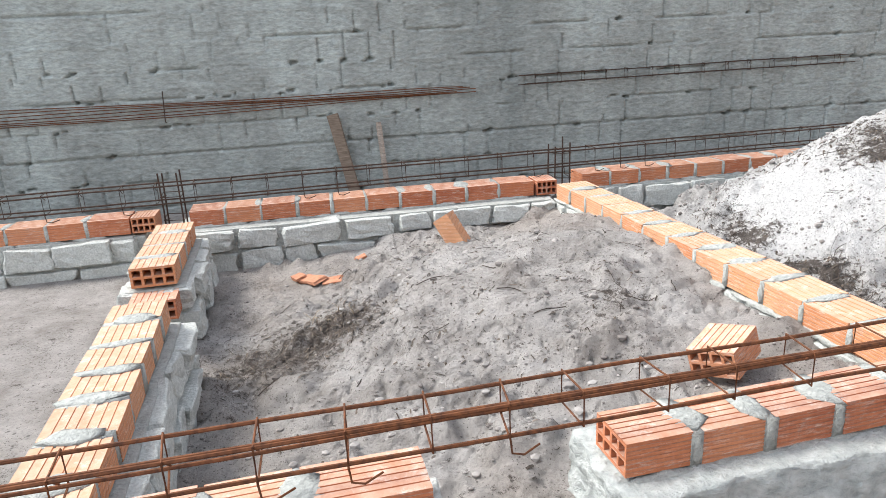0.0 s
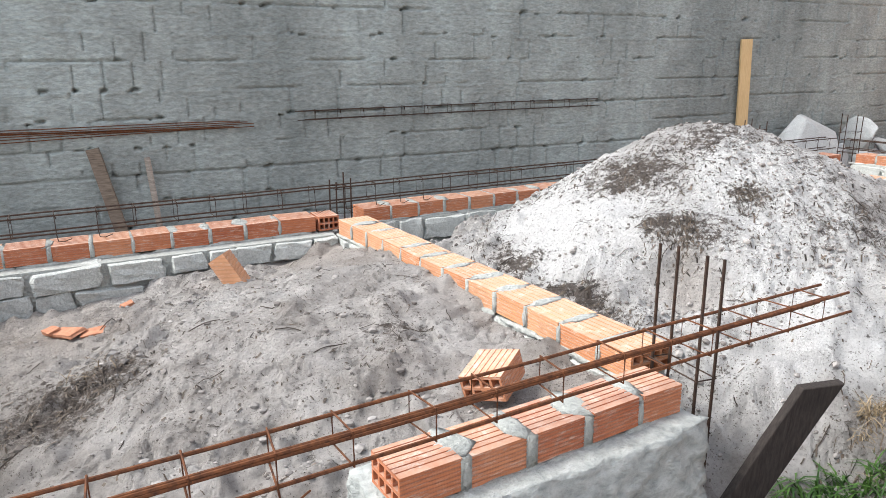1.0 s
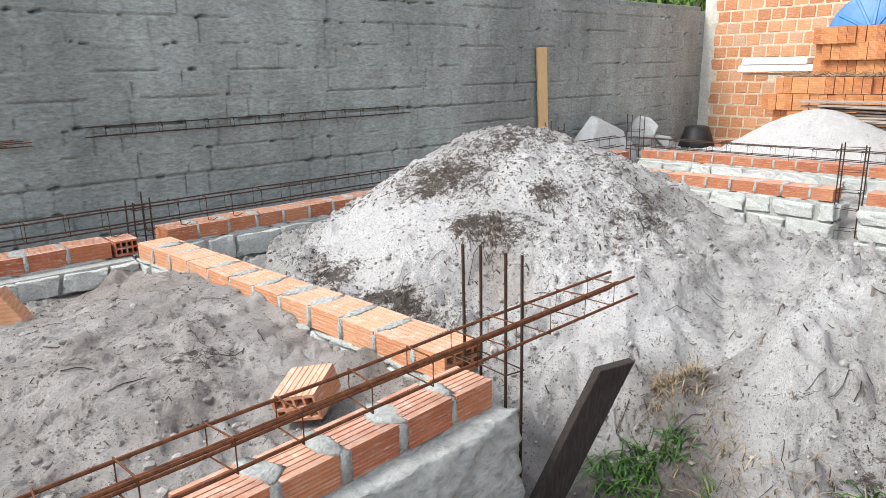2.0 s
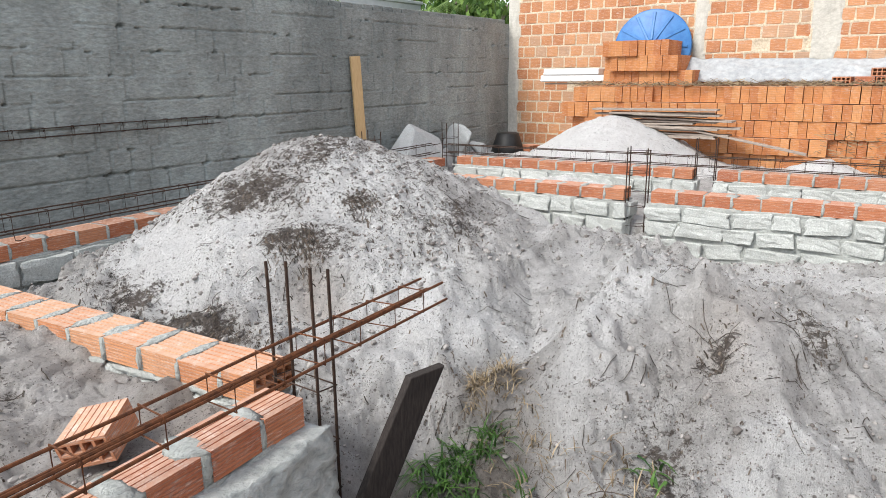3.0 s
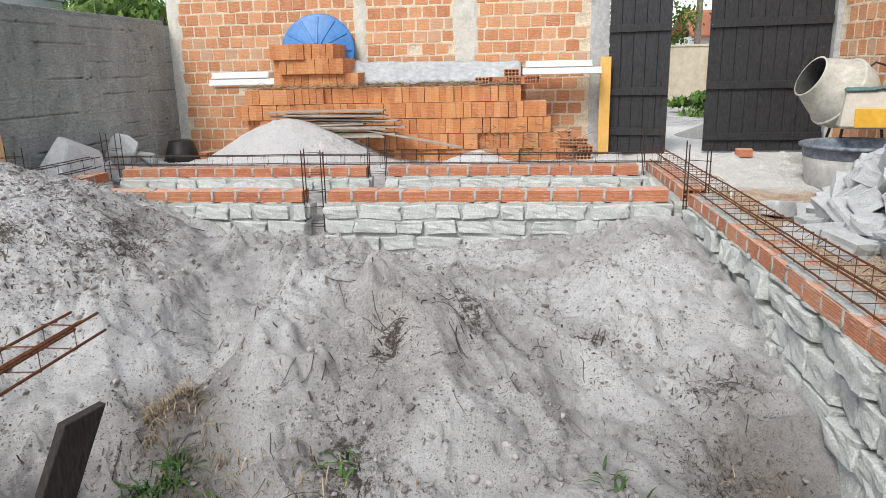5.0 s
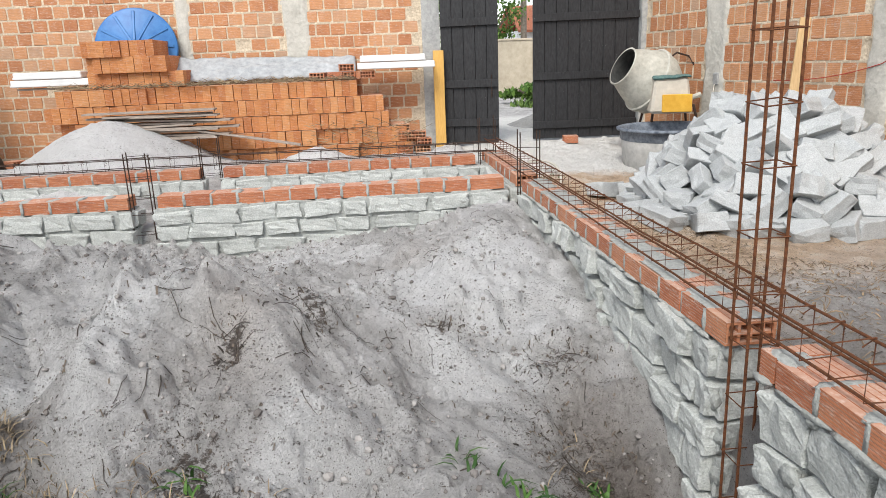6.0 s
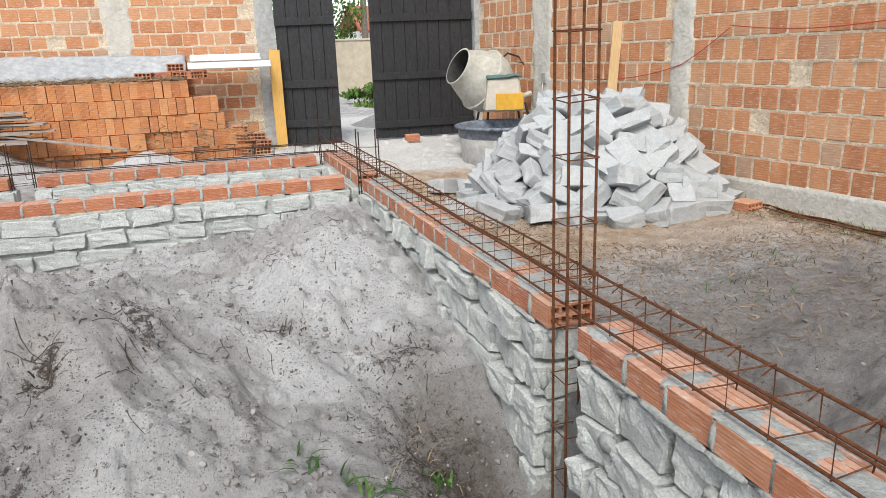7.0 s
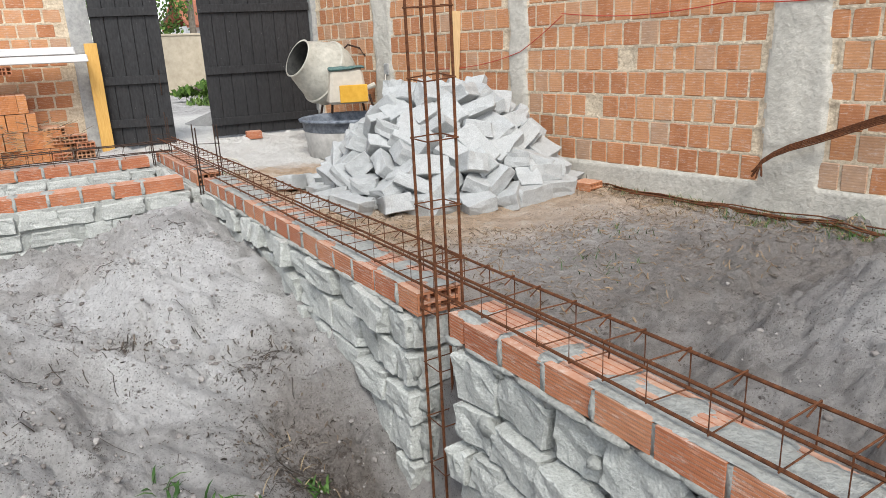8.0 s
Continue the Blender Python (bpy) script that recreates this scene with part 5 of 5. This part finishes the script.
# ---- rods and wire by the brick wall ----
e = thing("rebar_bundle", pose(0, 0, 0), "bundle of bent rusty steel rods leaning on the wall", "rebar")
for i in range(11):
    bm = bmesh.new()
    o = 0.012 * (i % 4)
    zo = 0.011 * (i // 4)
    rod(bm, [(3.16 - 0.04 * (i % 3), -4.72 - o * 0.3, -0.10 + zo - 0.014 * (i % 5)), (3.10, -4.735 - o * 0.3, -0.04 + zo + o * 0.3), (3.02, -4.75 - o * 0.3, 0.02 + zo + o * 0.5), (2.92, -4.775, 0.07 + zo + o * 0.8), (2.76, -4.81, 0.13 + zo + o), (2.4, -4.86, 0.28 + zo + o), (1.6, -4.93, 0.52 + zo + o), (0.6, -5.02, 0.72 + zo)], 0.0055)
    part("rod", bm, M["rust"], e)
e = thing("rebar_rods", pose(0, 0, 0), "rusty steel rods lying along the wall's foot", "rebar")
for i in range(6):
    bm = bmesh.new()
    rod(bm, [(x, -5.271 + 0.129 * x + 0.10 + 0.03 * i + 0.02 * math.sin(x * 2 + i), ground_z(x, -5.1 + 0.129 * x) + 0.012 + 0.006 * (i % 3)) for x in np.linspace(5.1 - 0.2 * i, 1.2, 14)], 0.0055)
    part("rod", bm, M["rust"], e)
M["red_wire"] = plain("red wire", (0.35, 0.03, 0.02), (0.5, 0.06, 0.04), 30, 0.5)
sy = lambda x: -5.271 + 0.129 * x + 0.02
for pts, name in (([(6.9, 0.62), (6.2, 0.66), (5.6, 0.78), (5.08, 1.08)], "wall_wire"), ([(5.08, 1.10), (4.3, 1.04), (3.5, 1.09), (2.8, 1.06), (1.0, 1.2)], "wall_wire")):
    bm = bmesh.new()
    fine_ = [(x0 + (x1 - x0) * t / 4, z0 + (z1 - z0) * t / 4 - 0.012 * math.sin(math.pi * t / 4)) for (x0, z0), (x1, z1) in zip(pts, pts[1:]) for t in range(4)] + [pts[-1]]
    rod(bm, [(x, sy(x) + 0.006, z) for x, z in fine_], 0.004, 5)
    ob = part(name, bm, M["red_wire"])
    tagged(ob, "thin red wire strung along the brick wall", "wire", "wall wires")
M["hose"] = plain("pale hose", (0.5, 0.47, 0.4), (0.6, 0.57, 0.5), 20, 0.6)
bm = bmesh.new()
rod(bm, [(7.6 - 1.3 * t + 0.25 * math.sin(t * 5), -1.75 - 0.35 * math.sin(t * 3.1), ground_z(7.6 - 1.3 * t, -1.9) + 0.015 + 0.10 * math.sin(math.pi * t)) for t in np.linspace(0, 1, 16)], 0.012, 8)
tagged(part("hose", bm, M["hose"], None, "", True), "pale plastic hose lying on the ground", "hose")
bm = bmesh.new()
box(bm, 0.10, 0.03, 0.14, None, 0.01)
ob = part("socket_box", bm, M["concrete"])
ob.matrix_world = pose(7.86, sy(7.86) + 0.0, 0.62, 0, 0, 7.3)
tagged(ob, "grey plastic socket box on the concrete column", "socket box")
bm = bmesh.new()
rod(bm, [(7.86, sy(7.86) + 0.02, 0.56), (7.88, sy(7.88) + 0.03, 0.3), (8.0, sy(8.0) + 0.06, 0.05), (8.1, sy(8.1) + 0.15, -0.2)], 0.006, 6)
tagged(part("cable", bm, M["hose"], None, "", True), "thin cable hanging from the socket box", "cable")

# ---- plants ----
def leaf_material(name, a, c):
    m_, n_, l_, b_ = mat(name, 0.6)
    l_.new(ramp(n_, l_, random_of(n_, True), [(0.0, a), (1.0, c)]), b_.inputs["Base Color"])
    return m_


M["grass"] = leaf_material("fresh grass", (0.02, 0.06, 0.012), (0.075, 0.155, 0.03))
M["straw"] = leaf_material("dry straw", (0.10, 0.07, 0.045), (0.40, 0.31, 0.19))
M["leaf"] = leaf_material("tree leaves", (0.03, 0.08, 0.012), (0.13, 0.22, 0.04))
M["palm"] = leaf_material("palm leaflets", (0.05, 0.11, 0.02), (0.18, 0.26, 0.06))
M["bark"] = plain("grey bark", (0.12, 0.10, 0.08), (0.28, 0.24, 0.19), 12, 0.95)
M["twig"] = plain("dead twig", (0.03, 0.024, 0.02), (0.10, 0.08, 0.065), 30, 0.95)


def blades(name, spots, key, label, category, length, width, seed, droop=0.6):
    """Tufts of bent blades; spots: (x, y, radius, count)."""
    rnd = random.Random(seed)
    V, F_ = [], []
    for x, y, rad, count in spots:
        for _ in range(count):
            a, r = rnd.uniform(0, math.tau), rad * math.sqrt(rnd.random())
            bx, by = x + r * math.cos(a), y + r * math.sin(a)
            bz_ = ground_z(bx, by) - 0.01
            h, az = length * rnd.uniform(.5, 1.2), rnd.uniform(0, math.tau)
            lean = rnd.uniform(0.35, 1.15)
            sx_, sy_ = -math.sin(az) * width, math.cos(az) * width
            s = len(V)
            for i, w in ((0, 1.0), (1, 0.9), (2, 0.6), (3, 0.05)):
                t = i / 3
                out = h * lean * t * (0.5 + 0.5 * t)
                up = h * t * (1 - droop * lean * t)
                V += [(bx + math.cos(az) * out - sx_ * w, by + math.sin(az) * out - sy_ * w, bz_ + up), (bx + math.cos(az) * out + sx_ * w, by + math.sin(az) * out + sy_ * w, bz_ + up)]
            F_ += [(s + 2 * i, s + 2 * i + 1, s + 2 * i + 3, s + 2 * i + 2) for i in range(3)]
    return tagged(new(name, mesh(name, V, F_, M[key])), label, category, "", "stuff")


blades("grass_tufts", [(2.06, 1.26, 0.07, 130), (1.95, 1.16, 0.05, 90), (2.15, 1.17, 0.05, 70), (1.84, 1.22, 0.05, 60), (1.74, 1.14, 0.06, 60), (1.98, 1.34, 0.06, 80), (1.95, 0.95, 0.1, 25)], "grass", "fresh green grass tufts in the dug pit", "grass", 0.15, 0.0045, 1, 0.97)
blades("grass_tufts", [(2.1, -0.62, 0.09, 26), (2.3, -0.95, 0.06, 20), (2.25, -0.45, 0.1, 14), (2.15, 0.55, 0.08, 12)], "grass", "small green grass tufts on the sand", "grass", 0.12, 0.0065, 2, 0.9)
blades("grass_tufts", [(2.9, -3.0, 0.25, 40), (2.3, -4.72, 0.3, 260), (3.0, -4.68, 0.3, 160), (3.6, -4.62, 0.25, 70), (4.2, -4.58, 0.2, 40), (3.3, -3.6, 0.2, 18), (6.6, -1.75, 0.3, 90), (6.9, -2.0, 0.2, 50)], "grass", "sparse green grass along the wall's foot", "grass", 0.09, 0.003, 3)
blades("dry_grass", [(2.32, 1.25, 0.11, 260), (2.38, 1.3, 0.07, 120), (2.15, 1.05, 0.12, 90), (1.95, 0.85, 0.2, 110), (2.0, 0.6, 0.15, 60), (2.1, -0.85, 0.25, 22), (1.65, 2.15, 0.1, 40), (1.9, 0.35, 0.2, 14), (1.75, 0.1, 0.2, 10), (2.5, -0.9, 0.2, 14), (4.4, -4.4, 0.5, 90), (3.4, -4.6, 0.6, 110), (-0.1, 3.1, 0.15, 16)], "straw", "dry straw and dead grass clumps on the soil", "dry grass", 0.10, 0.0025, 4, 0.8)
rst = random.Random(33)
V, F_ = [], []
for _ in range(1100):
    y, x, z = rst.uniform(-0.1, 3.5), 9.02 + rst.uniform(0, .35) ** 1.5, 0.765
    if rst.random() < 0.25:
        y, x, z = rst.uniform(-0.9, 0.6), 8.9 + rst.uniform(-.1, .1), rst.uniform(-.2, .25)
    a, L = rst.uniform(0, math.tau), rst.uniform(.05, .16)
    s = len(V)
    dx_, dy_, dz_ = math.cos(a) * L, math.sin(a) * L, rst.uniform(-.3, .5) * L
    V += [(x, y, z), (x, y, z + .007), (x + dx_, y + dy_, z + dz_ + .005), (x + dx_, y + dy_, z + dz_)]
    F_.append((s, s + 1, s + 2, s + 3))
tagged(new("straw", mesh("straw", V, F_, M["straw"])), "loose dry straw on the brick stack", "straw", "", "stuff")

# dead leaves and straw trodden into the yard, shreds of plants on the heaps
def flakes(name, x, y, length, width, material, label, category, seed, lift=0.004):
    """Thin bent strips lying on the ground."""
    r = np.random.RandomState(seed)
    a = r.rand(len(x)) * math.tau
    rows_ = []
    for t in (-0.5, 0.0, 0.5):
        kink = a + 0.5 * t * (r.rand(len(x)) - 0.5)
        px_, py_ = x + np.cos(kink) * length * t, y + np.sin(kink) * length * t
        pz_ = ground_height(px_, py_) + lift + 0.25 * width * r.rand(len(x))
        for sgn in (-1, 1):
            rows_.append(np.stack([px_ - sgn * np.sin(a) * width, py_ + sgn * np.cos(a) * width, pz_ + sgn * width * (r.rand(len(x)) - 0.3)], -1))
    P = np.stack(rows_, 1).reshape(-1, 3)
    base = (np.arange(len(x)) * 6)[:, None]
    F_ = np.concatenate([base + np.array([[0, 1, 3, 2]]), base + np.array([[2, 3, 5, 4]])])
    return tagged(new(name, mesh(name, P.tolist(), F_.tolist(), material)), label, category, "", "stuff")


def strewn(r, spots, more=2.2):
    """Random places round the spots (x, y, rx, ry, count)."""
    return (np.concatenate([s_[0] + s_[2] * r.randn(int(s_[4] * more)) for s_ in spots]), np.concatenate([s_[1] + s_[3] * r.randn(int(s_[4] * more)) for s_ in spots]))


M["leaf_litter"] = leaf_material("dead leaf litter", (0.06, 0.04, 0.025), (0.36, 0.26, 0.16))
M["dark_litter"] = leaf_material("rotten plant shreds", (0.025, 0.02, 0.016), (0.13, 0.10, 0.075))
ry = np.random.RandomState(12)
yx, yy = 2.2 + 4.4 * ry.rand(14000), -4.75 + 3.15 * ry.rand(14000)
keep = (fbm(yx, yy, 0.9, 3) > -0.08) & ((yx - 5.6) ** 2 + (yy + 3.6) ** 2 > 1.1) & (ry.rand(14000) < 0.35 + 0.65 * step(yx, 2.8, 3.8))
yx, yy = yx[keep], yy[keep]
wx_ = 1.9 + 3.4 * ry.rand(2600)
yx, yy = np.concatenate([yx, wx_]), np.concatenate([yy, -5.271 + 0.129 * wx_ + 0.10 + 0.34 * ry.rand(2600) ** 1.6])
flakes("leaf_litter", yx, yy, 0.015 + 0.06 * ry.rand(len(yx)) ** 2, 0.0018 + 0.003 * ry.rand(len(yx)) ** 2, M["leaf_litter"], "dry straw and dead leaves trodden into the yard", "leaf litter", 3)
hx, hy = strewn(ry, ((2.62, 2.88, 0.17, 0.2, 700), (2.9, 2.33, 0.06, 0.05, 260), (3.1, 2.8, 0.2, 0.14, 350), (2.46, 2.34, 0.05, 0.05, 200), (2.32, 2.48, 0.05, 0.05, 200), (1.98, 3.05, 0.10, 0.18, 260), (1.93, 2.4, 0.09, 0.3, 420), (3.25, 2.05, 0.35, 0.14, 420), (2.9, 2.4, 0.5, 0.5, 600), (2.66, 0.46, 0.08, 0.05, 60), (3.34, -0.43, 0.07, 0.12, 260), (3.0, 0.14, 0.14, 0.07, 60), (2.1, 0.52, 0.2, 0.1, 130), (2.4, -0.95, 0.25, 0.14, 420), (-0.1, 2.95, 0.13, 0.10, 330), (-0.45, 2.85, 0.25, 0.18, 330), (0.5, 2.9, 0.5, 0.6, 500), (2.3, 1.25, 0.15, 0.12, 220), (3.4, 0.1, 0.8, 0.7, 600), (2.35, 3.3, 0.25, 0.3, 450), (3.05, -1.0, 0.07, 0.16, 120)))
clean = 1.3 * bell(hx, hy, 2.14, 2.62, 0.24, 0.13, -45) + bell(hx, hy, 2.36, 2.76, 0.16, 0.07, -45) + bell(hx, hy, 2.2, 3.1, 0.2, 0.3)
keep = ry.rand(len(hx)) > 1.6 * clean
hx, hy = hx[keep], hy[keep]
flakes("plant_litter", hx, hy, 0.006 + 0.024 * ry.rand(len(hx)) ** 2.5, 0.0012 + 0.0035 * ry.rand(len(hx)) ** 3, M["dark_litter"], "dark rotten plant shreds on the sand heaps", "plant litter", 4, 0.003)

# dead twigs and roots
rt = random.Random(8)
bm = bmesh.new()


def twig(x, y, a, L, r, up=0.006):
    pts = []
    for i in range(5):
        w = a + 0.12 * math.sin(1.3 * i + x * 9)
        qx, qy = x + math.cos(w) * L * i / 4, y + math.sin(w) * L * i / 4
        pts.append((qx, qy, ground_z(qx, qy) + r + up * math.sin(math.pi * i / 4) * (1 + math.sin(x * 30))))
    rod(bm, pts, r, 4)


for _ in range(170):
    x, y = (rt.uniform(1.8, 5.3), rt.uniform(-1.2, 1.6)) if rt.random() < 0.6 else ((rt.uniform(1.8, 4.4), rt.uniform(1.9, 4.0)) if rt.random() < 0.5 else (rt.uniform(-0.7, 1.3), rt.uniform(1.7, 4.0)))
    twig(x, y, rt.uniform(0, math.tau), rt.uniform(.03, .15), rt.uniform(.0008, .0024))
for x, y, count, L in ((2.66, 0.46, 16, 0.16), (2.68, 0.08, 7, 0.15), (2.95, 0.18, 9, 0.24), (3.34, -0.43, 10, 0.14), (3.05, -1.0, 8, 0.18), (2.3, -0.95, 18, 0.2), (2.9, 0.75, 5, 0.22), (1.95, 2.5, 14, 0.16), (2.4, 2.4, 8, 0.15), (-0.1, 2.95, 8, 0.14), (0.9, 2.4, 5, 0.18), (1.95, 0.75, 12, 0.16)):
    for _ in range(max(3, count // 2)):
        twig(x + rt.gauss(0, .05), y + rt.gauss(0, .05), rt.uniform(0, math.tau), L * rt.uniform(.5, 1.2), rt.uniform(.0008, .0022), 0.02)
tagged(part("twigs", bm, M["twig"]), "dead twigs and roots scattered over the sand", "twigs", "", "stuff")

# clods and crumbs of soil, most of them small
M["clod"] = leaf_material("dry soil clod", (0.13, 0.115, 0.105), (0.36, 0.34, 0.32))
M["clod"].node_tree.nodes["Principled BSDF"].inputs["Roughness"].default_value = 0.97
ico = bmesh.new()
bmesh.ops.create_icosphere(ico, subdivisions=1, radius=1)
iv, jf = np.array([v.co[:] for v in ico.verts]), np.array([[v.index for v in f.verts] for f in ico.faces])
ico.free()
nr = np.random.RandomState(5)
cx_, cy_ = np.concatenate([1.5 + nr.rand(15000) * 4, -0.75 + nr.rand(3000) * 2.1, 1.0 + nr.rand(700) * 1.6]), np.concatenate([-1.3 + nr.rand(15000) * 5.4, 1.65 + nr.rand(3000) * 2.4, -4.6 + nr.rand(700) * 3.0])
keep = nr.rand(len(cx_)) < 0.18 + 0.82 * step(fbm(cx_ + 31, cy_ - 12, 1.9, 3), -0.15, 0.2)
cx_, cy_ = cx_[keep], cy_[keep]
size = 0.002 + 0.013 * nr.rand(len(cx_)) ** 9 + 0.0035 * nr.rand(len(cx_)) ** 3
size[:700] = 0.006 + 0.013 * nr.rand(700) ** 2
wob = 1 + 0.5 * (nr.rand(len(cx_), len(iv), 1) - 0.5)
P = iv[None] * wob * (size[:, None, None] * np.array([1.25, 1.0, 0.8])) + np.stack([cx_, cy_, ground_height(cx_, cy_) + 0.25 * size], -1)[:, None]
F_ = (np.arange(len(cx_)) * len(iv))[:, None, None] + jf[None]
tagged(new("soil_clods", mesh("soil_clods", P.reshape(-1, 3).tolist(), F_.reshape(-1, 3).tolist(), M["clod"])), "small dry clods scattered over the sand", "soil clods", "", "stuff")


def tree(x, y, h, spread, label, seed, leaves=2600):
    rnd = random.Random(seed)
    e = thing("tree", pose(x, y, -0.3), label, "tree", "trees beyond the walls")
    bm = bmesh.new()
    rod(bm, [(0, 0, 0), (0.05, 0.03, h * 0.3), (0, 0.1, h * 0.6)], 0.10, 8)
    for k in range(6):
        a = k * math.tau / 6
        rod(bm, [(0, 0.05, h * 0.45), (math.cos(a) * spread * 0.4, math.sin(a) * spread * 0.4, h * 0.66), (math.cos(a) * spread * 0.7, math.sin(a) * spread * 0.7, h * 0.85)], 0.035, 6)
    part("trunk", bm, M["bark"], e)
    V, F_ = [], []
    clumps = [(rnd.uniform(-1, 1) * spread * 0.75, rnd.uniform(-1, 1) * spread * 0.75, h * rnd.uniform(.5, .98)) for _ in range(26)]
    for _ in range(leaves):
        cx, cy, cz = rnd.choice(clumps)
        p = Vector((cx + rnd.gauss(0, spread * .17), cy + rnd.gauss(0, spread * .17), cz + rnd.gauss(0, h * .06)))
        q = Euler((rnd.uniform(0, 6), rnd.uniform(0, 6), rnd.uniform(0, 6))).to_matrix()
        L, W = rnd.uniform(.10, .2), rnd.uniform(.035, .06)
        s = len(V)
        V += [tuple(p + q @ Vector(c)) for c in ((-L / 2, 0, 0), (0, -W, 0.01), (L / 2, 0, 0), (0, W, 0.01))]
        F_.append((s, s + 1, s + 2, s + 3))
    part("crown", mesh("crown", V, F_, M["leaf"]), None, e)


def palm(x, y, h, label, seed, reach=1.9):
    rnd = random.Random(seed)
    e = thing("palm_tree", pose(x, y, -0.3), label, "palm tree", "trees beyond the walls")
    bm = bmesh.new()
    rod(bm, [(0.12 * math.sin(t * 3), 0, h * t) for t in np.linspace(0, 1, 9)], 0.11, 10)
    part("trunk", bm, M["bark"], e)
    for k in range(17):
        az, up = k * 2.4, rnd.uniform(0.1, 1.15)
        V, F_ = [], []
        prev = None
        for i in range(26):
            t = i / 25
            out, z = reach * t * math.cos(up * (1 - 0.3 * t)), h + reach * (math.sin(up) * t - 0.85 * t * t)
            p = Vector((0.12 * math.sin(3) + math.cos(az) * out, math.sin(az) * out, z))
            side = Vector((-math.sin(az), math.cos(az), 0))
            L = 0.42 * math.sin(math.pi * min(1, 0.15 + 0.85 * t)) + 0.05
            fw = Vector((math.cos(az), math.sin(az), -0.3))
            for sgn in (-1, 1):
                s = len(V)
                tip = p + side * sgn * L * 0.8 + fw * L * 0.55 + Vector((0, 0, -0.35 * L))
                V += [tuple(p - fw * 0.012), tuple(p + fw * 0.022), tuple(tip)]
                F_.append((s, s + 1, s + 2))
            if prev is not None:
                s = len(V)
                V += [tuple(prev - side * .01), tuple(prev + side * .01), tuple(p + side * .008), tuple(p - side * .008)]
                F_.append((s, s + 1, s + 2, s + 3))
            prev = p
        part("frond", mesh("frond", V, F_, M["palm"]), None, e)


palm(9.6, 9.4, 2.3, "green coconut palm beyond the block wall", 1)
palm(7.6, 8.7, 2.0, "green coconut palm beyond the block wall", 2, 1.6)
palm(12.6, 7.6, 2.2, "green coconut palm beyond the block wall", 3)
tree(8.6, 10.2, 3.4, 1.6, "leafy green tree beyond the block wall", 4)
tree(12.9, 6.9, 2.9, 1.1, "dense green bush beyond the wall corner", 5)
tree(6.4, 9.8, 3.0, 1.3, "leafy green tree beyond the block wall", 6)
tree(14.5, 9.0, 3.6, 1.6, "leafy green tree beyond the block wall", 12)
palm(25.0, -6.0, 4.3, "green coconut palm across the street", 7, 2.6)
palm(27.0, -7.2, 4.8, "green coconut palm across the street", 8, 2.6)
tree(17.5, -4.45, 0.55, 0.7, "low green bush across the street", 9, 1600)
tree(18.6, -5.5, 0.6, 0.9, "low green bush across the street", 10, 1600)
tree(26.0, -4.4, 3.2, 1.8, "leafy green tree across the street", 11)

blades("grass_verge", [(16.6, -4.6, 0.9, 500), (17.6, -5.6, 1.0, 500)], "palm", "green grass verge across the street", "grass", 0.28, 0.02, 9)

# neighbours' walls
M["render_grey"] = plain("pale grey render", (0.40, 0.41, 0.41), (0.52, 0.53, 0.53), 5, 0.9)
M["render_tan"] = plain("tan rendered wall", (0.40, 0.34, 0.25), (0.55, 0.48, 0.37), 5, 0.9)
M["render_white"] = plain("white rendered wall", (0.70, 0.70, 0.69), (0.80, 0.80, 0.79), 5, 0.9)
M["roof_tile"] = plain("red roof tile", (0.35, 0.12, 0.07), (0.5, 0.2, 0.12), 10, 0.9)


def far_wall(name, x, y, yaw, L, h, key, label, z0=-0.3, thick=0.15):
    bm = bmesh.new()
    box(bm, L, thick, h, pose(0, 0, h / 2), 0.01)
    box(bm, L + 0.06, thick + 0.06, 0.06, pose(0, 0, h + 0.03), 0.01)
    ob = part(name, bm, M[key])
    ob.matrix_world = pose(x, y, z0, 0, 0, yaw)
    return tagged(ob, label, "wall", "", "structure")


far_wall("neighbour_wall", 11.2, 8.55, -3, 3.3, 2.62, "render_grey", "pale grey rendered neighbour wall with coping")
far_wall("street_wall", 22.0, -4.9, 100, 1.7, 1.75, "render_tan", "tan rendered wall across the street")
far_wall("street_wall", 21.8, -6.6, 100, 1.7, 1.75, "render_white", "white rendered wall across the street")
house = thing("house", pose(30, -9.2, -0.3), "low white house with red tiled roof", "house")
bm = bmesh.new()
box(bm, 4, 5, 2.3, pose(0, 0, 1.15))
part("wall", bm, M["render_white"], house)
bm = bmesh.new()
for s in (-1, 1):
    box(bm, 2.6, 5.6, 0.1, pose(s * 1.15, 0, 2.75, 0, s * 24, 0))
part("roof", bm, M["roof_tile"], house)
M["gravel"] = plain("grey gravel", (0.22, 0.22, 0.21), (0.45, 0.44, 0.42), 60, 0.95, dist=0.03, strength=1.0)
bm = bmesh.new()
bmesh.ops.create_grid(bm, x_segments=50, y_segments=50, size=1.2)
for v in bm.verts:
    d = math.hypot(v.co.x, v.co.y)
    v.co.z = max(0, 0.40 * (1 - d / 1.0)) + 0.02 * noise.noise(v.co * 14) - 0.03
ob = part("gravel_heap", bm, M["gravel"], None, "", True)
ob.location = (11.9, -3.3, -0.29)
tagged(ob, "grey gravel heap outside the open gate", "gravel heap", "", "stuff")
